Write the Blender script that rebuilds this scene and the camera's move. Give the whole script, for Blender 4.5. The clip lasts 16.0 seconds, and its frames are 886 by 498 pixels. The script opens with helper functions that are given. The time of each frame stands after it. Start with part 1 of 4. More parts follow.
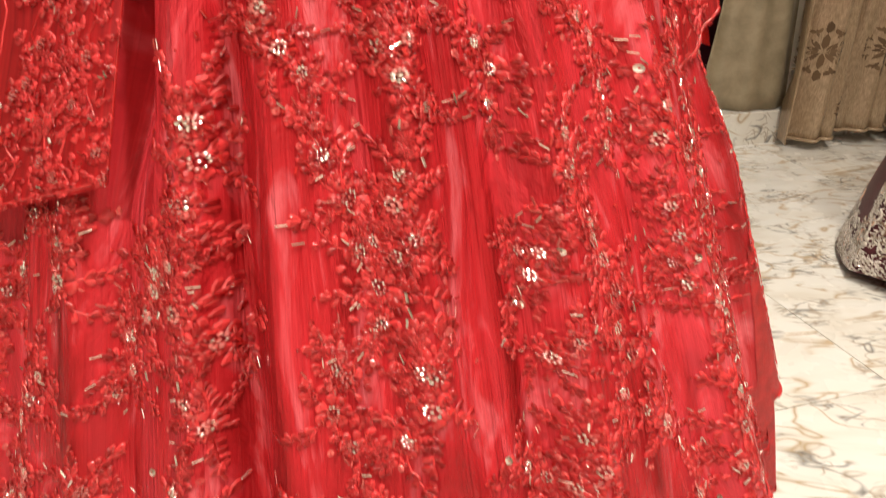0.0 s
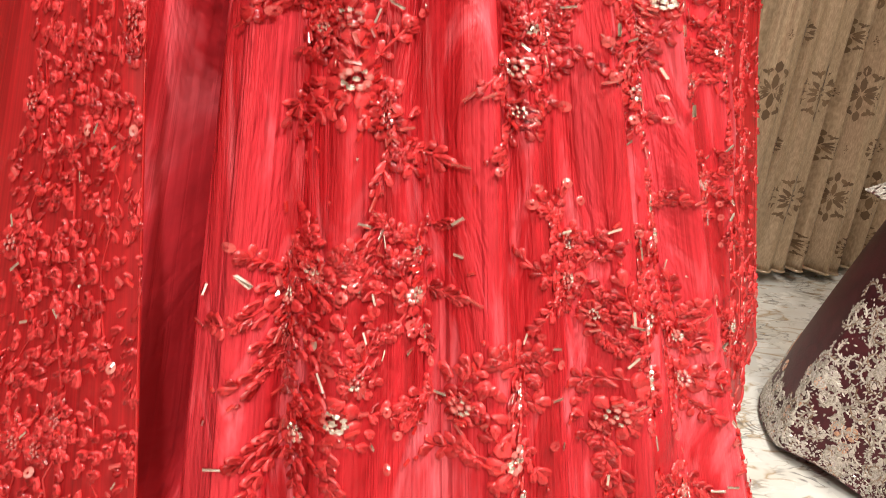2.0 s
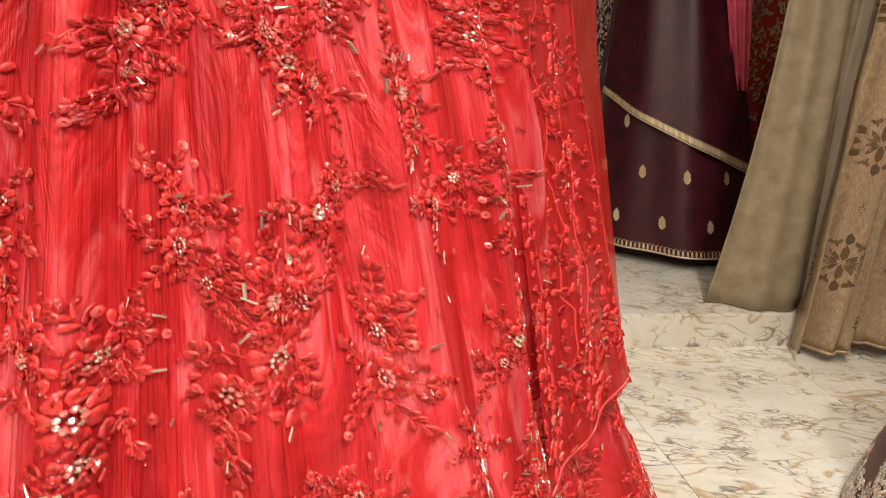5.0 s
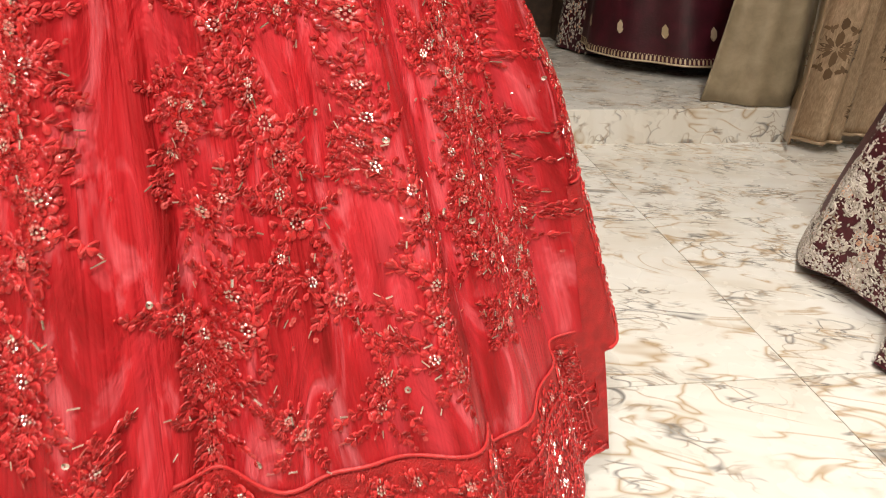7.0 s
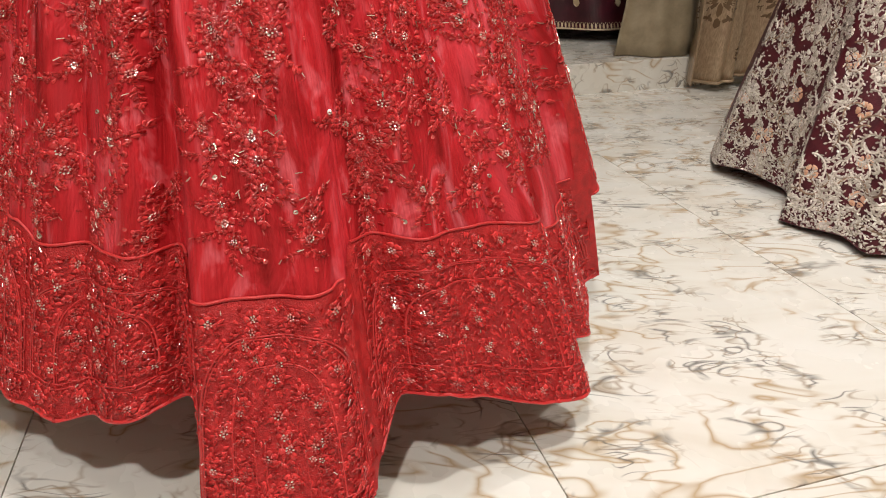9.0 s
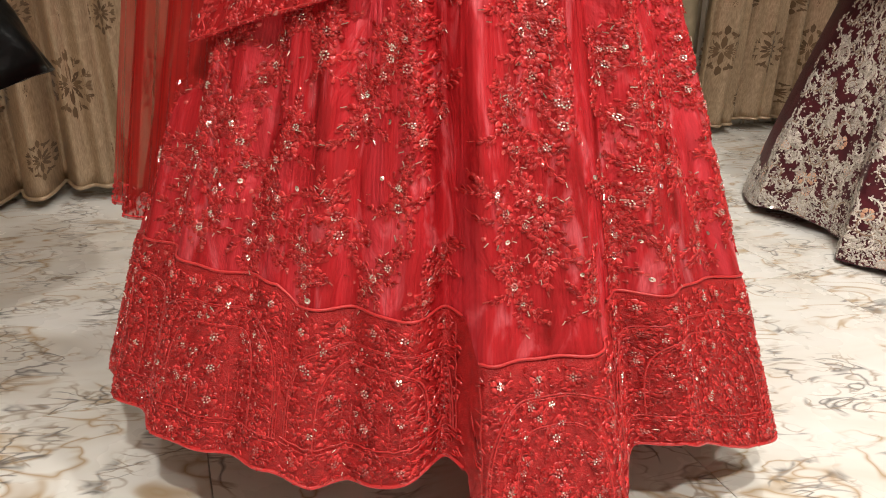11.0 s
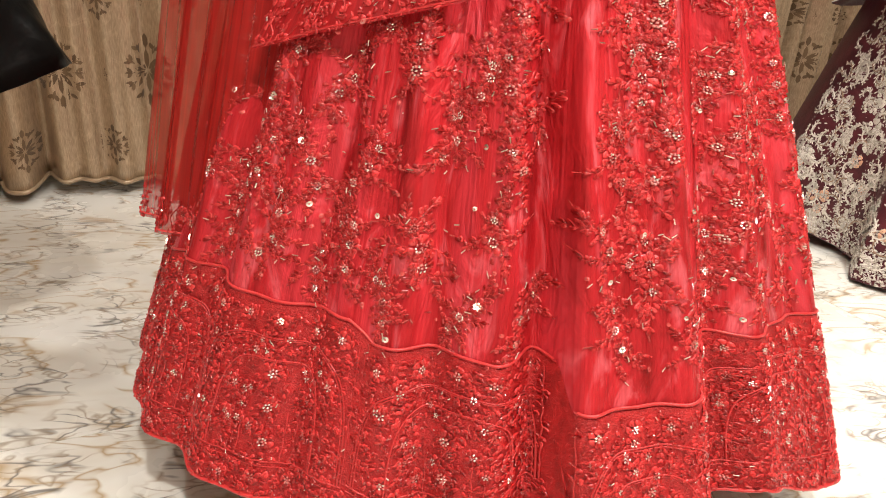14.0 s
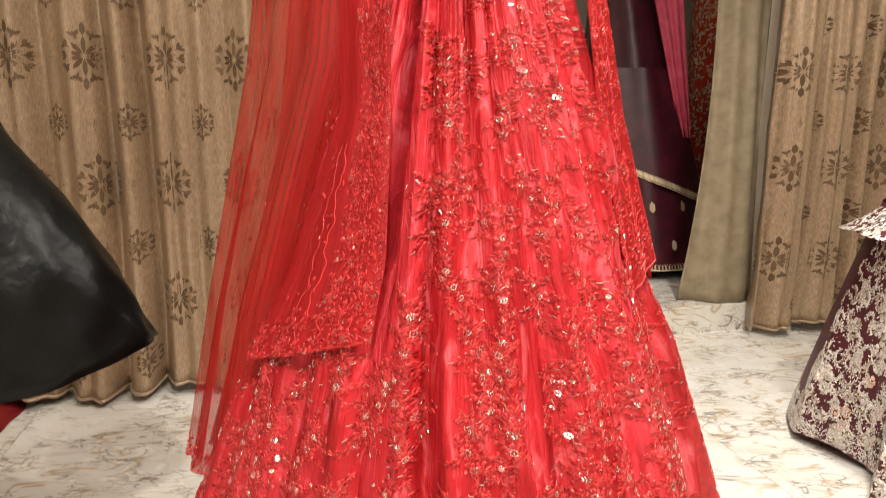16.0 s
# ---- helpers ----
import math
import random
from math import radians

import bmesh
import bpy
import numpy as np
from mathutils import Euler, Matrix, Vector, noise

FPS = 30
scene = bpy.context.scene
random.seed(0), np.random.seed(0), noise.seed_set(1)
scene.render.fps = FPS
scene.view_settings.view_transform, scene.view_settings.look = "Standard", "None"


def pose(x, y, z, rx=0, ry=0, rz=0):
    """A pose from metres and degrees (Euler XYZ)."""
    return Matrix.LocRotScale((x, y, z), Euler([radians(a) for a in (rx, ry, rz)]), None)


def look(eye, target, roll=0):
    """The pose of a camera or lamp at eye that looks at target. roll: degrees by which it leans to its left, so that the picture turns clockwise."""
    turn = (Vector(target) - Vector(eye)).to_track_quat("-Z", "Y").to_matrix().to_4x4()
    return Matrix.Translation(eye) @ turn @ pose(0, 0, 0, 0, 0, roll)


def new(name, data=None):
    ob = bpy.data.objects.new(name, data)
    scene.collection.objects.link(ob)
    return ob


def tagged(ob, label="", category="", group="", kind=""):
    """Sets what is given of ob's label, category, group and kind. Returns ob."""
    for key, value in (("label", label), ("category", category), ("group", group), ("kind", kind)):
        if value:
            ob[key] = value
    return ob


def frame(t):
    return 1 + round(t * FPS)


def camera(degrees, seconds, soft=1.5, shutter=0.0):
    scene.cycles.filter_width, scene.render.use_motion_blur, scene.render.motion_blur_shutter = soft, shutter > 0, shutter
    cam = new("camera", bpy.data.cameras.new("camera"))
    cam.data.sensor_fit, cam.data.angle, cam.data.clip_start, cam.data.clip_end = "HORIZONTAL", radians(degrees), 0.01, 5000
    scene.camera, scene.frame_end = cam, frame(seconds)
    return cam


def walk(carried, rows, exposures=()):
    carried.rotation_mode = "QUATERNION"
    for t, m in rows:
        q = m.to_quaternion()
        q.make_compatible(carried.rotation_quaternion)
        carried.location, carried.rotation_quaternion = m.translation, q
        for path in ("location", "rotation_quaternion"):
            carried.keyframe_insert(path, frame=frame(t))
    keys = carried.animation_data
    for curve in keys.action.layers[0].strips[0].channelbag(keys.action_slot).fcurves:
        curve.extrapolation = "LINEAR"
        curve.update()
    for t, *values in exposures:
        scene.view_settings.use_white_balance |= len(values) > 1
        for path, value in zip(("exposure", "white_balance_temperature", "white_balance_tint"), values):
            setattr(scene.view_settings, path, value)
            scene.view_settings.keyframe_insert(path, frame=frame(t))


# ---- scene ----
cam = camera(65.5, 16.0, 1.0, 0.22)
PATH = [
    (0, (0.006, -1.146, 0.885), (-0.041, 0.652, 0.011), -1.5),
    (0.5, (-0.04, -1.066, 0.953), (-0.092, 0.795, 0.223), 0.2),
    (1, (-0.095, -0.985, 0.991), (0.049, 0.874, 0.268), 2.9),
    (1.5, (-0.1, -0.95, 1.039), (0.125, 0.879, 0.26), 5.7),
    (2, (-0.115, -0.937, 1.095), (0.148, 0.908, 0.368), 5.4),
    (2.5, (-0.111, -0.923, 1.137), (0.173, 0.939, 0.465), 5.5),
    (3, (-0.111, -0.888, 1.157), (0.183, 0.983, 0.512), 6.5),
    (3.2, (-0.101, -0.873, 1.166), (0.191, 1.001, 0.531), 6.5),
    (5.3, (0.206, -0.973, 1.04), (-0.007, 0.926, 0.448), 3.4),
    (5.5, (0.235, -1.003, 1.023), (-0.002, 0.885, 0.407), 3.0),
    (6, (0.279, -1.05, 0.963), (0.008, 0.8, 0.255), 3.0),
    (6.5, (0.319, -1.1, 0.882), (0.057, 0.71, 0.073), 2.1),
    (7, (0.324, -1.177, 0.799), (0.103, 0.601, -0.088), 1.9),
    (7.5, (0.325, -1.323, 0.79), (0.145, 0.469, -0.079), 1.6),
    (8, (0.3, -1.468, 0.78), (0.143, 0.347, -0.045), 1.2),
    (8.5, (0.242, -1.53, 0.745), (0.134, 0.278, -0.105), 0.3),
    (9, (0.166, -1.549, 0.719), (0.181, 0.253, -0.149), -0.6),
    (9.5, (0.047, -1.552, 0.724), (0.171, 0.261, -0.111), -0.5),
    (10, (-0.069, -1.546, 0.742), (0.128, 0.266, -0.081), 0.4),
    (10.2, (-0.11, -1.545, 0.749), (0.089, 0.27, -0.067), 0.9),
    (12.3, (-0.348, -1.519, 0.767), (-0.069, 0.312, 0.012), 2.3),
    (12.5, (-0.356, -1.517, 0.759), (-0.076, 0.308, -0.009), 3.1),
    (13, (-0.383, -1.49, 0.745), (-0.102, 0.316, -0.068), 3.2),
    (13.5, (-0.398, -1.455, 0.762), (-0.083, 0.35, -0.039), 3.5),
    (14, (-0.374, -1.435, 0.774), (-0.044, 0.367, -0.029), 4.0),
    (14.5, (-0.274, -1.513, 0.825), (-0.051, 0.304, 0.019), 3.8),
    (15, (-0.165, -1.648, 0.903), (-0.091, 0.221, 0.194), 2.6),
    (15.5, (-0.106, -1.692, 0.999), (-0.187, 0.22, 0.42), 1.6),
    (16, (-0.093, -1.7, 1.075), (-0.149, 0.258, 0.673), 0.5),
]
EXPOSURES = [  # seconds, exposure, white balance, tint
    (0.0, -0.12, 6750, 10), (1.0, 0.13, 6250, 10), (3.2, 0.14, 6700, 10), (5.3, -0.04, 7000, 10), (6.5, 0.0, 6500, 10), (8.0, -0.42, 6550, 10), (8.5, -0.36, 6400, 10),
    (9.0, -0.50, 6250, 10), (9.5, -0.56, 6300, 10), (10.2, -0.55, 6300, 10), (12.3, 0.15, 6350, 10), (14.0, 0.15, 6400, 10), (15.4, 0.06, 6850, 10), (16.0, 0.26, 6500, 10),
]
walk(cam, [(t, look(eye, target, roll)) for t, eye, target, roll in PATH], EXPOSURES)

# ---- light ----
world = bpy.data.worlds.new("showroom_air")
scene.world = world
world.use_nodes = True
world.node_tree.nodes["Background"].inputs[0].default_value = (1.0, 0.93, 0.84, 1)
world.node_tree.nodes["Background"].inputs[1].default_value = 0.05
LAMPS = [  # x, y, watts of the ceiling downlights
    (-0.1, -2.2, 45), (0.85, -1.0, 30), (-1.3, -1.15, 7.5),
    (1.1, 0.2, 20.5), (-1.15, 0.2, 5.5), (0.6, 1.85, 1.5), (0.05, -0.75, 4.5),
]
CEILING = 2.75


# ---- small tools ----
def mat(name, base, rough=0.5, metal=0.0, **more):
    m = bpy.data.materials.new(name)
    m.use_nodes = True
    b = m.node_tree.nodes["Principled BSDF"]
    b.inputs["Base Color"].default_value = (*base, 1)
    b.inputs["Roughness"].default_value = rough
    b.inputs["Metallic"].default_value = metal
    for key, value in more.items():
        b.inputs[key.replace("_", " ")].default_value = value
    return m


class Net:
    """Short ways to wire a material's nodes."""

    def __init__(self, m):
        self.t, self.b = m.node_tree, m.node_tree.nodes["Principled BSDF"]

    def node(self, kind, **props):
        n = self.t.nodes.new(kind)
        for key, value in props.items():
            if key == "operation":
                n.operation = value
            elif key == "data_type":
                n.data_type = value
            elif key == "blend_type":
                n.blend_type = value
        return n

    def link(self, a, b):
        self.t.links.new(a, b)

    def coords(self, scale=(1, 1, 1), kind="Object", rot=(0, 0, 0)):
        c, m = self.node("ShaderNodeTexCoord"), self.node("ShaderNodeMapping")
        m.inputs["Scale"].default_value = scale
        m.inputs["Rotation"].default_value = rot
        self.link(c.outputs[kind], m.inputs[0])
        return m.outputs[0]

    def noise(self, vec, scale, detail=3.0, rough=0.5, distort=0.0):
        n = self.node("ShaderNodeTexNoise")
        n.inputs["Scale"].default_value = scale
        n.inputs["Detail"].default_value = detail
        n.inputs["Roughness"].default_value = rough
        n.inputs["Distortion"].default_value = distort
        self.link(vec, n.inputs["Vector"])
        return n.outputs["Fac"]

    def ramp(self, fac, stops):
        r = self.node("ShaderNodeValToRGB")
        while len(r.color_ramp.elements) < len(stops):
            r.color_ramp.elements.new(0.5)
        for e, (at, colour) in zip(r.color_ramp.elements, stops):
            e.position, e.color = at, (*colour, 1) if len(colour) == 3 else colour
        self.link(fac, r.inputs[0])
        return r.outputs[0]

    def mix(self, fac, a, b, blend="MIX"):
        n = self.node("ShaderNodeMix", data_type="RGBA", blend_type=blend)
        for socket, value in ((n.inputs[0], fac), (n.inputs[6], a), (n.inputs[7], b)):
            if isinstance(value, bpy.types.NodeSocket):
                self.link(value, socket)
            else:
                socket.default_value = (*value, 1) if isinstance(value, tuple) else value
        return n.outputs[2]

    def math(self, op, a, b=0.0):
        n = self.node("ShaderNodeMath", operation=op)
        for socket, value in zip(n.inputs, (a, b)):
            if isinstance(value, bpy.types.NodeSocket):
                self.link(value, socket)
            else:
                socket.default_value = value
        return n.outputs[0]

    def bump(self, height, strength=0.3, distance=0.01):
        n = self.node("ShaderNodeBump")
        n.inputs["Strength"].default_value = strength
        n.inputs["Distance"].default_value = distance
        self.link(height, n.inputs["Height"])
        self.link(n.outputs[0], self.b.inputs["Normal"])

    def colour(self, out):
        self.link(out, self.b.inputs["Base Color"])

    def rough(self, out):
        self.link(out, self.b.inputs["Roughness"])


def random_tint(net, low, high):
    info = net.node("ShaderNodeNewGeometry")
    return net.ramp(info.outputs["Random Per Island"], [(0, low), (1, high)])


# ---- materials ----
def red_net():
    """Crinkled net over satin: fine upright threads, a silky gloss, and fold shade and pink highlights painted into the
    colour.
    """
    m = mat("red_net", (0.6, 0.02, 0.03), 0.42, Specular_IOR_Level=0.35)
    m.node_tree.nodes["Principled BSDF"].inputs["Specular Tint"].default_value = (1, 0.6, 0.6, 1)
    n = Net(m)
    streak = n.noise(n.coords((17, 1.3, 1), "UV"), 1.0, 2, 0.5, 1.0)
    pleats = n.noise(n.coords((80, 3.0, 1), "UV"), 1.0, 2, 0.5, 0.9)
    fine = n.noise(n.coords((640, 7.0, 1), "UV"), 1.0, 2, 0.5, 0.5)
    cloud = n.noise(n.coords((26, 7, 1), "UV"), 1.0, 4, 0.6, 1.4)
    # upright streaks: dark stops paint the shade of folds, light ones their lit ridges
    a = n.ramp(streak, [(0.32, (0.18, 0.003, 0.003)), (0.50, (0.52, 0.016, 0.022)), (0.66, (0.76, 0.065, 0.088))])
    # cloudy patches: the pale pink stop is a painted satin highlight, the dark one shade
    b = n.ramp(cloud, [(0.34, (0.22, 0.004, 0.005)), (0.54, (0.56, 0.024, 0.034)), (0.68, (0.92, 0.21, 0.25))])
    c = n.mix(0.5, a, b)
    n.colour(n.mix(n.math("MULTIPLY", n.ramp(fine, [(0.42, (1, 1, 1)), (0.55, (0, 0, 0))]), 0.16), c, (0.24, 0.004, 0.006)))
    n.rough(n.ramp(cloud, [(0.35, (0.50, 0.50, 0.50)), (0.7, (0.30, 0.30, 0.30))]))
    height = n.math("ADD", n.math("ADD", streak, n.math("MULTIPLY", pleats, 0.45)), n.math("MULTIPLY", fine, 0.07))
    n.bump(n.math("ADD", height, n.math("MULTIPLY", cloud, 0.8)), 0.8, 0.014)
    return m


def thread(name, low, high, rough=0.45, sheen=0.4, metal=0.0):
    m = mat(name, high, rough, metal, Sheen_Weight=sheen)
    n = Net(m)
    n.colour(random_tint(n, low, high))
    grain = n.noise(n.coords((1, 1, 1)), 900.0, 2)
    n.bump(grain, 0.35, 0.001)
    return m


def sheer(name, base, alpha):
    """A see-through net: part of the light goes straight on, part glows through the threads."""
    m = mat(name, base, 0.5)
    n = Net(m)
    weave = n.noise(n.coords((60, 1.5, 1), "UV"), 1.0, 3, 0.6)
    tint = n.ramp(weave, [(0.3, tuple(c * 0.75 for c in base)), (0.7, tuple(min(1, c * 1.2) for c in base))])
    n.colour(tint)
    glow, clear = n.node("ShaderNodeBsdfTranslucent"), n.node("ShaderNodeBsdfTransparent")
    n.link(tint, glow.inputs["Color"])
    cloth, net = n.node("ShaderNodeMixShader"), n.node("ShaderNodeMixShader")
    cloth.inputs[0].default_value = 0.45
    n.link(n.b.outputs[0], cloth.inputs[1])
    n.link(glow.outputs[0], cloth.inputs[2])
    a = n.node("ShaderNodeMapRange")
    n.link(weave, a.inputs[0])
    a.inputs[1].default_value, a.inputs[2].default_value = 0.3, 0.7
    a.inputs[3].default_value, a.inputs[4].default_value = alpha - 0.1, min(1.0, alpha + 0.1)
    n.link(a.outputs[0], net.inputs[0])
    n.link(clear.outputs[0], net.inputs[1])
    n.link(cloth.outputs[0], net.inputs[2])
    n.link(net.outputs[0], n.t.nodes["Material Output"].inputs["Surface"])
    return m


def marble(name, seed):
    """White tile with thin, wandering grey and ochre veins."""
    m = mat(name, (0.8, 0.78, 0.72), 0.22, Specular_IOR_Level=0.5)
    n = Net(m)
    info = n.node("ShaderNodeObjectInfo")
    geo = n.node("ShaderNodeNewGeometry")
    shift = n.node("ShaderNodeVectorMath")
    shift.operation = "MULTIPLY_ADD"
    n.link(info.outputs["Random"], shift.inputs[0])
    shift.inputs[1].default_value = (37.0, 91.0, 13.0)
    n.link(geo.outputs["Position"], shift.inputs[2])
    turned = n.node("ShaderNodeMapping")
    turned.inputs["Rotation"].default_value = (0, 0, radians(35))
    turned.inputs["Scale"].default_value = (0.85, 2.0, 1.0)
    n.link(shift.outputs[0], turned.inputs[0])
    v = turned.outputs[0]

    def vein(scale, distort, width, seed_scale, gate_scale, gate):
        f = n.noise(v, scale, 1.6, 0.45, distort)
        line = n.math("SUBTRACT", 1.0, n.math("MULTIPLY", n.math("ABSOLUTE", n.math("SUBTRACT", f, 0.5)), width))
        line = n.math("MAXIMUM", line, 0.0)
        g = n.noise(shift.outputs[0], gate_scale, 2, 0.5, 0.3)
        gate_out = n.ramp(g, [(gate, (0, 0, 0)), (gate + 0.09, (1, 1, 1))])
        return n.math("MULTIPLY", line, gate_out)

    ochre = vein(3.9, 2.1, 18.0, 1, 6.0, 0.42)
    grey = vein(5.2, 2.4, 28.0, 2, 8.0, 0.50)
    thin = vein(7.5, 2.2, 26.0, 3, 8.0, 0.47)
    blot = n.noise(v, 2.2, 4, 0.6, 0.8)
    base = n.ramp(blot, [(0.32, (0.88, 0.87, 0.83)), (0.5, (0.84, 0.82, 0.76)), (0.66, (0.76, 0.72, 0.64))])
    c = n.mix(n.math("MULTIPLY", n.math("MULTIPLY", ochre, ochre), 0.85), base, (0.46, 0.31, 0.15))
    c = n.mix(n.math("MULTIPLY", grey, 0.88), c, (0.15, 0.14, 0.13))
    c = n.mix(n.math("MULTIPLY", thin, 0.7), c, (0.34, 0.25, 0.16))
    n.colour(c)
    n.rough(n.ramp(n.noise(shift.outputs[0], 9.0, 3), [(0.3, (0.2, 0.2, 0.2)), (0.7, (0.34, 0.34, 0.34))]))
    return m


def satin(name, low, high, rough):
    m = mat(name, high, rough, 0.30, Specular_IOR_Level=0.8)
    n = Net(m)
    swirl = n.noise(n.coords((1, 1, 1), "UV"), 9.0, 2, 0.5, 1.8)
    thread_in = n.noise(n.coords((300, 40, 1), "UV"), 1.0, 2)
    mask = n.ramp(swirl, [(0.47, (0, 0, 0)), (0.5, (1, 1, 1)), (0.53, (0, 0, 0))])
    n.colour(n.mix(n.math("MULTIPLY", mask, 0.22), n.ramp(thread_in, [(0.3, low), (0.7, high)]), tuple(min(1, c * 1.35) for c in high)))
    n.rough(n.ramp(mask, [(0, (rough,) * 3), (1, (rough + 0.06,) * 3)]))
    n.bump(thread_in, 0.12, 0.002)
    return m


def mottled(name, low, high, scale, rough=0.6, strength=0.2):
    m = mat(name, high, rough)
    n = Net(m)
    f = n.noise(n.coords((1, 1, 1)), scale, 5, 0.6, 0.3)
    n.colour(n.ramp(f, [(0.35, low), (0.65, high)]))
    n.bump(n.noise(n.coords((1, 1, 1)), scale * 9, 4), strength, 0.004)
    return m


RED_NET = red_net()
RED_THREAD = thread("red_thread", (0.34, 0.007, 0.008), (0.80, 0.060, 0.062), 0.23, 0.0)
RED_CORD = thread("red_cord", (0.46, 0.014, 0.015), (0.66, 0.036, 0.036), 0.36, 0.1)
RED_THREAD.node_tree.nodes["Principled BSDF"].inputs["IOR"].default_value = 1.52
RED_STITCH = thread("red_stitching", (0.32, 0.006, 0.007), (0.86, 0.060, 0.060), 0.24, 0.0)
RED_STITCH.node_tree.nodes["Principled BSDF"].inputs["IOR"].default_value = 1.5
RED_GROUND = mottled("red_border_net", (0.34, 0.006, 0.007), (0.56, 0.018, 0.020), 60.0, 0.5, 0.6)
RED_BEAD = thread("red_crystal", (0.28, 0.004, 0.004), (0.62, 0.03, 0.027), 0.15, 0.0)
RED_BEAD.node_tree.nodes["Principled BSDF"].inputs["IOR"].default_value = 1.8
PINK_SEQUIN = thread("pink_red_sequin", (0.60, 0.04, 0.045), (0.92, 0.18, 0.17), 0.12, 0.0, 0.6)
SILVER = mat("silver_bead", (1.0, 0.92, 0.88), 0.08, 0.5, Specular_IOR_Level=0.9)
PEARL = mat("rose_pearl_bead", (0.42, 0.030, 0.026), 0.17, 0.0, IOR=2.3, Specular_IOR_Level=0.7)
CRYSTAL = mat("clear_crystal_bead", (0.66, 0.13, 0.115), 0.16, 0.0, IOR=2.4, Specular_IOR_Level=0.9)
GLINT = mat("mirror_bugle", (1.0, 0.88, 0.82), 0.14, 1.0)
RED_SHEER = sheer("red_sheer_net", (0.54, 0.016, 0.012), 0.68)
RED_VEIL = sheer("red_embroidered_net", (0.56, 0.018, 0.022), 0.93)
MARBLE = marble("veined_marble_tile", 1)
GROUT = mottled("grout", (0.42, 0.40, 0.36), (0.54, 0.51, 0.46), 30)
CHAMPAGNE = satin("champagne_satin", (0.32, 0.22, 0.132), (0.53, 0.39, 0.255), 0.30)
MOTIF = thread("brown_woven_motif", (0.105, 0.058, 0.025), (0.185, 0.110, 0.052), 0.55, 0.1)
PLAIN_CURTAIN = mottled("olive_beige_jacquard", (0.25, 0.20, 0.125), (0.36, 0.29, 0.19), 14.0, 0.45, 0.1)
PAINT = mottled("cream_wall_paint", (0.62, 0.56, 0.47), (0.68, 0.62, 0.53), 6.0, 0.7, 0.1)
CEILING_PAINT = mottled("white_ceiling_paint", (0.76, 0.74, 0.70), (0.8, 0.78, 0.74), 5.0, 0.8, 0.1)
MAROON = mottled("maroon_velvet_net", (0.055, 0.004, 0.010), (0.10, 0.009, 0.018), 26.0, 0.5, 0.3)
DARK_MAROON = mottled("dark_maroon_silk", (0.030, 0.002, 0.006), (0.065, 0.004, 0.013), 12.0, 0.42, 0.2)
ZARI = thread("silver_zari", (0.42, 0.37, 0.31), (0.95, 0.90, 0.82), 0.26, 0.0, 0.25)
ZARI_DULL = thread("dull_bronze_zari", (0.20, 0.12, 0.08), (0.34, 0.22, 0.15), 0.4, 0.1, 0.4)
PEACH = thread("peach_thread", (0.60, 0.32, 0.20), (0.74, 0.44, 0.28), 0.5)
GOLD = thread("gold_zari", (0.50, 0.38, 0.22), (0.80, 0.68, 0.48), 0.3, 0.0, 0.3)
BLACK = mottled("black_leather", (0.003, 0.003, 0.003), (0.006, 0.006, 0.005), 1.6, 0.33, 0.9)
BLACK.node_tree.nodes["Bump"].inputs["Distance"].default_value = 0.005
BLACK.node_tree.nodes["Principled BSDF"].inputs["Specular IOR Level"].default_value = 0.14
DARK_RED = mottled("dark_red_silk", (0.16, 0.006, 0.008), (0.24, 0.012, 0.012), 15.0, 0.45, 0.2)
BLACK_METAL = mat("black_metal", (0.02, 0.02, 0.02), 0.4, 0.6)
BRIGHT_RED = mottled("vermilion_silk", (0.42, 0.03, 0.012), (0.60, 0.05, 0.02), 20.0, 0.45, 0.2)
PALE = mottled("pale_silver_silk", (0.42, 0.40, 0.34), (0.60, 0.58, 0.50), 16.0, 0.35, 0.2)
PINK = mottled("pink_silk", (0.50, 0.05, 0.10), (0.62, 0.10, 0.16), 14.0, 0.45, 0.2)
WHITE = mottled("white_lacquer", (0.66, 0.64, 0.6), (0.74, 0.72, 0.68), 8.0, 0.4, 0.05)
DARK_WOOD = mottled("dark_wood", (0.05, 0.03, 0.02), (0.09, 0.055, 0.035), 20.0, 0.5, 0.2)
LAMP_GLASS = mat("lit_lamp_glass", (1, 1, 1), 0.5)
LAMP_GLASS.node_tree.nodes["Principled BSDF"].inputs["Emission Color"].default_value = (1, 0.9, 0.76, 1)
LAMP_GLASS.node_tree.nodes["Principled BSDF"].inputs["Emission Strength"].default_value = 6.0


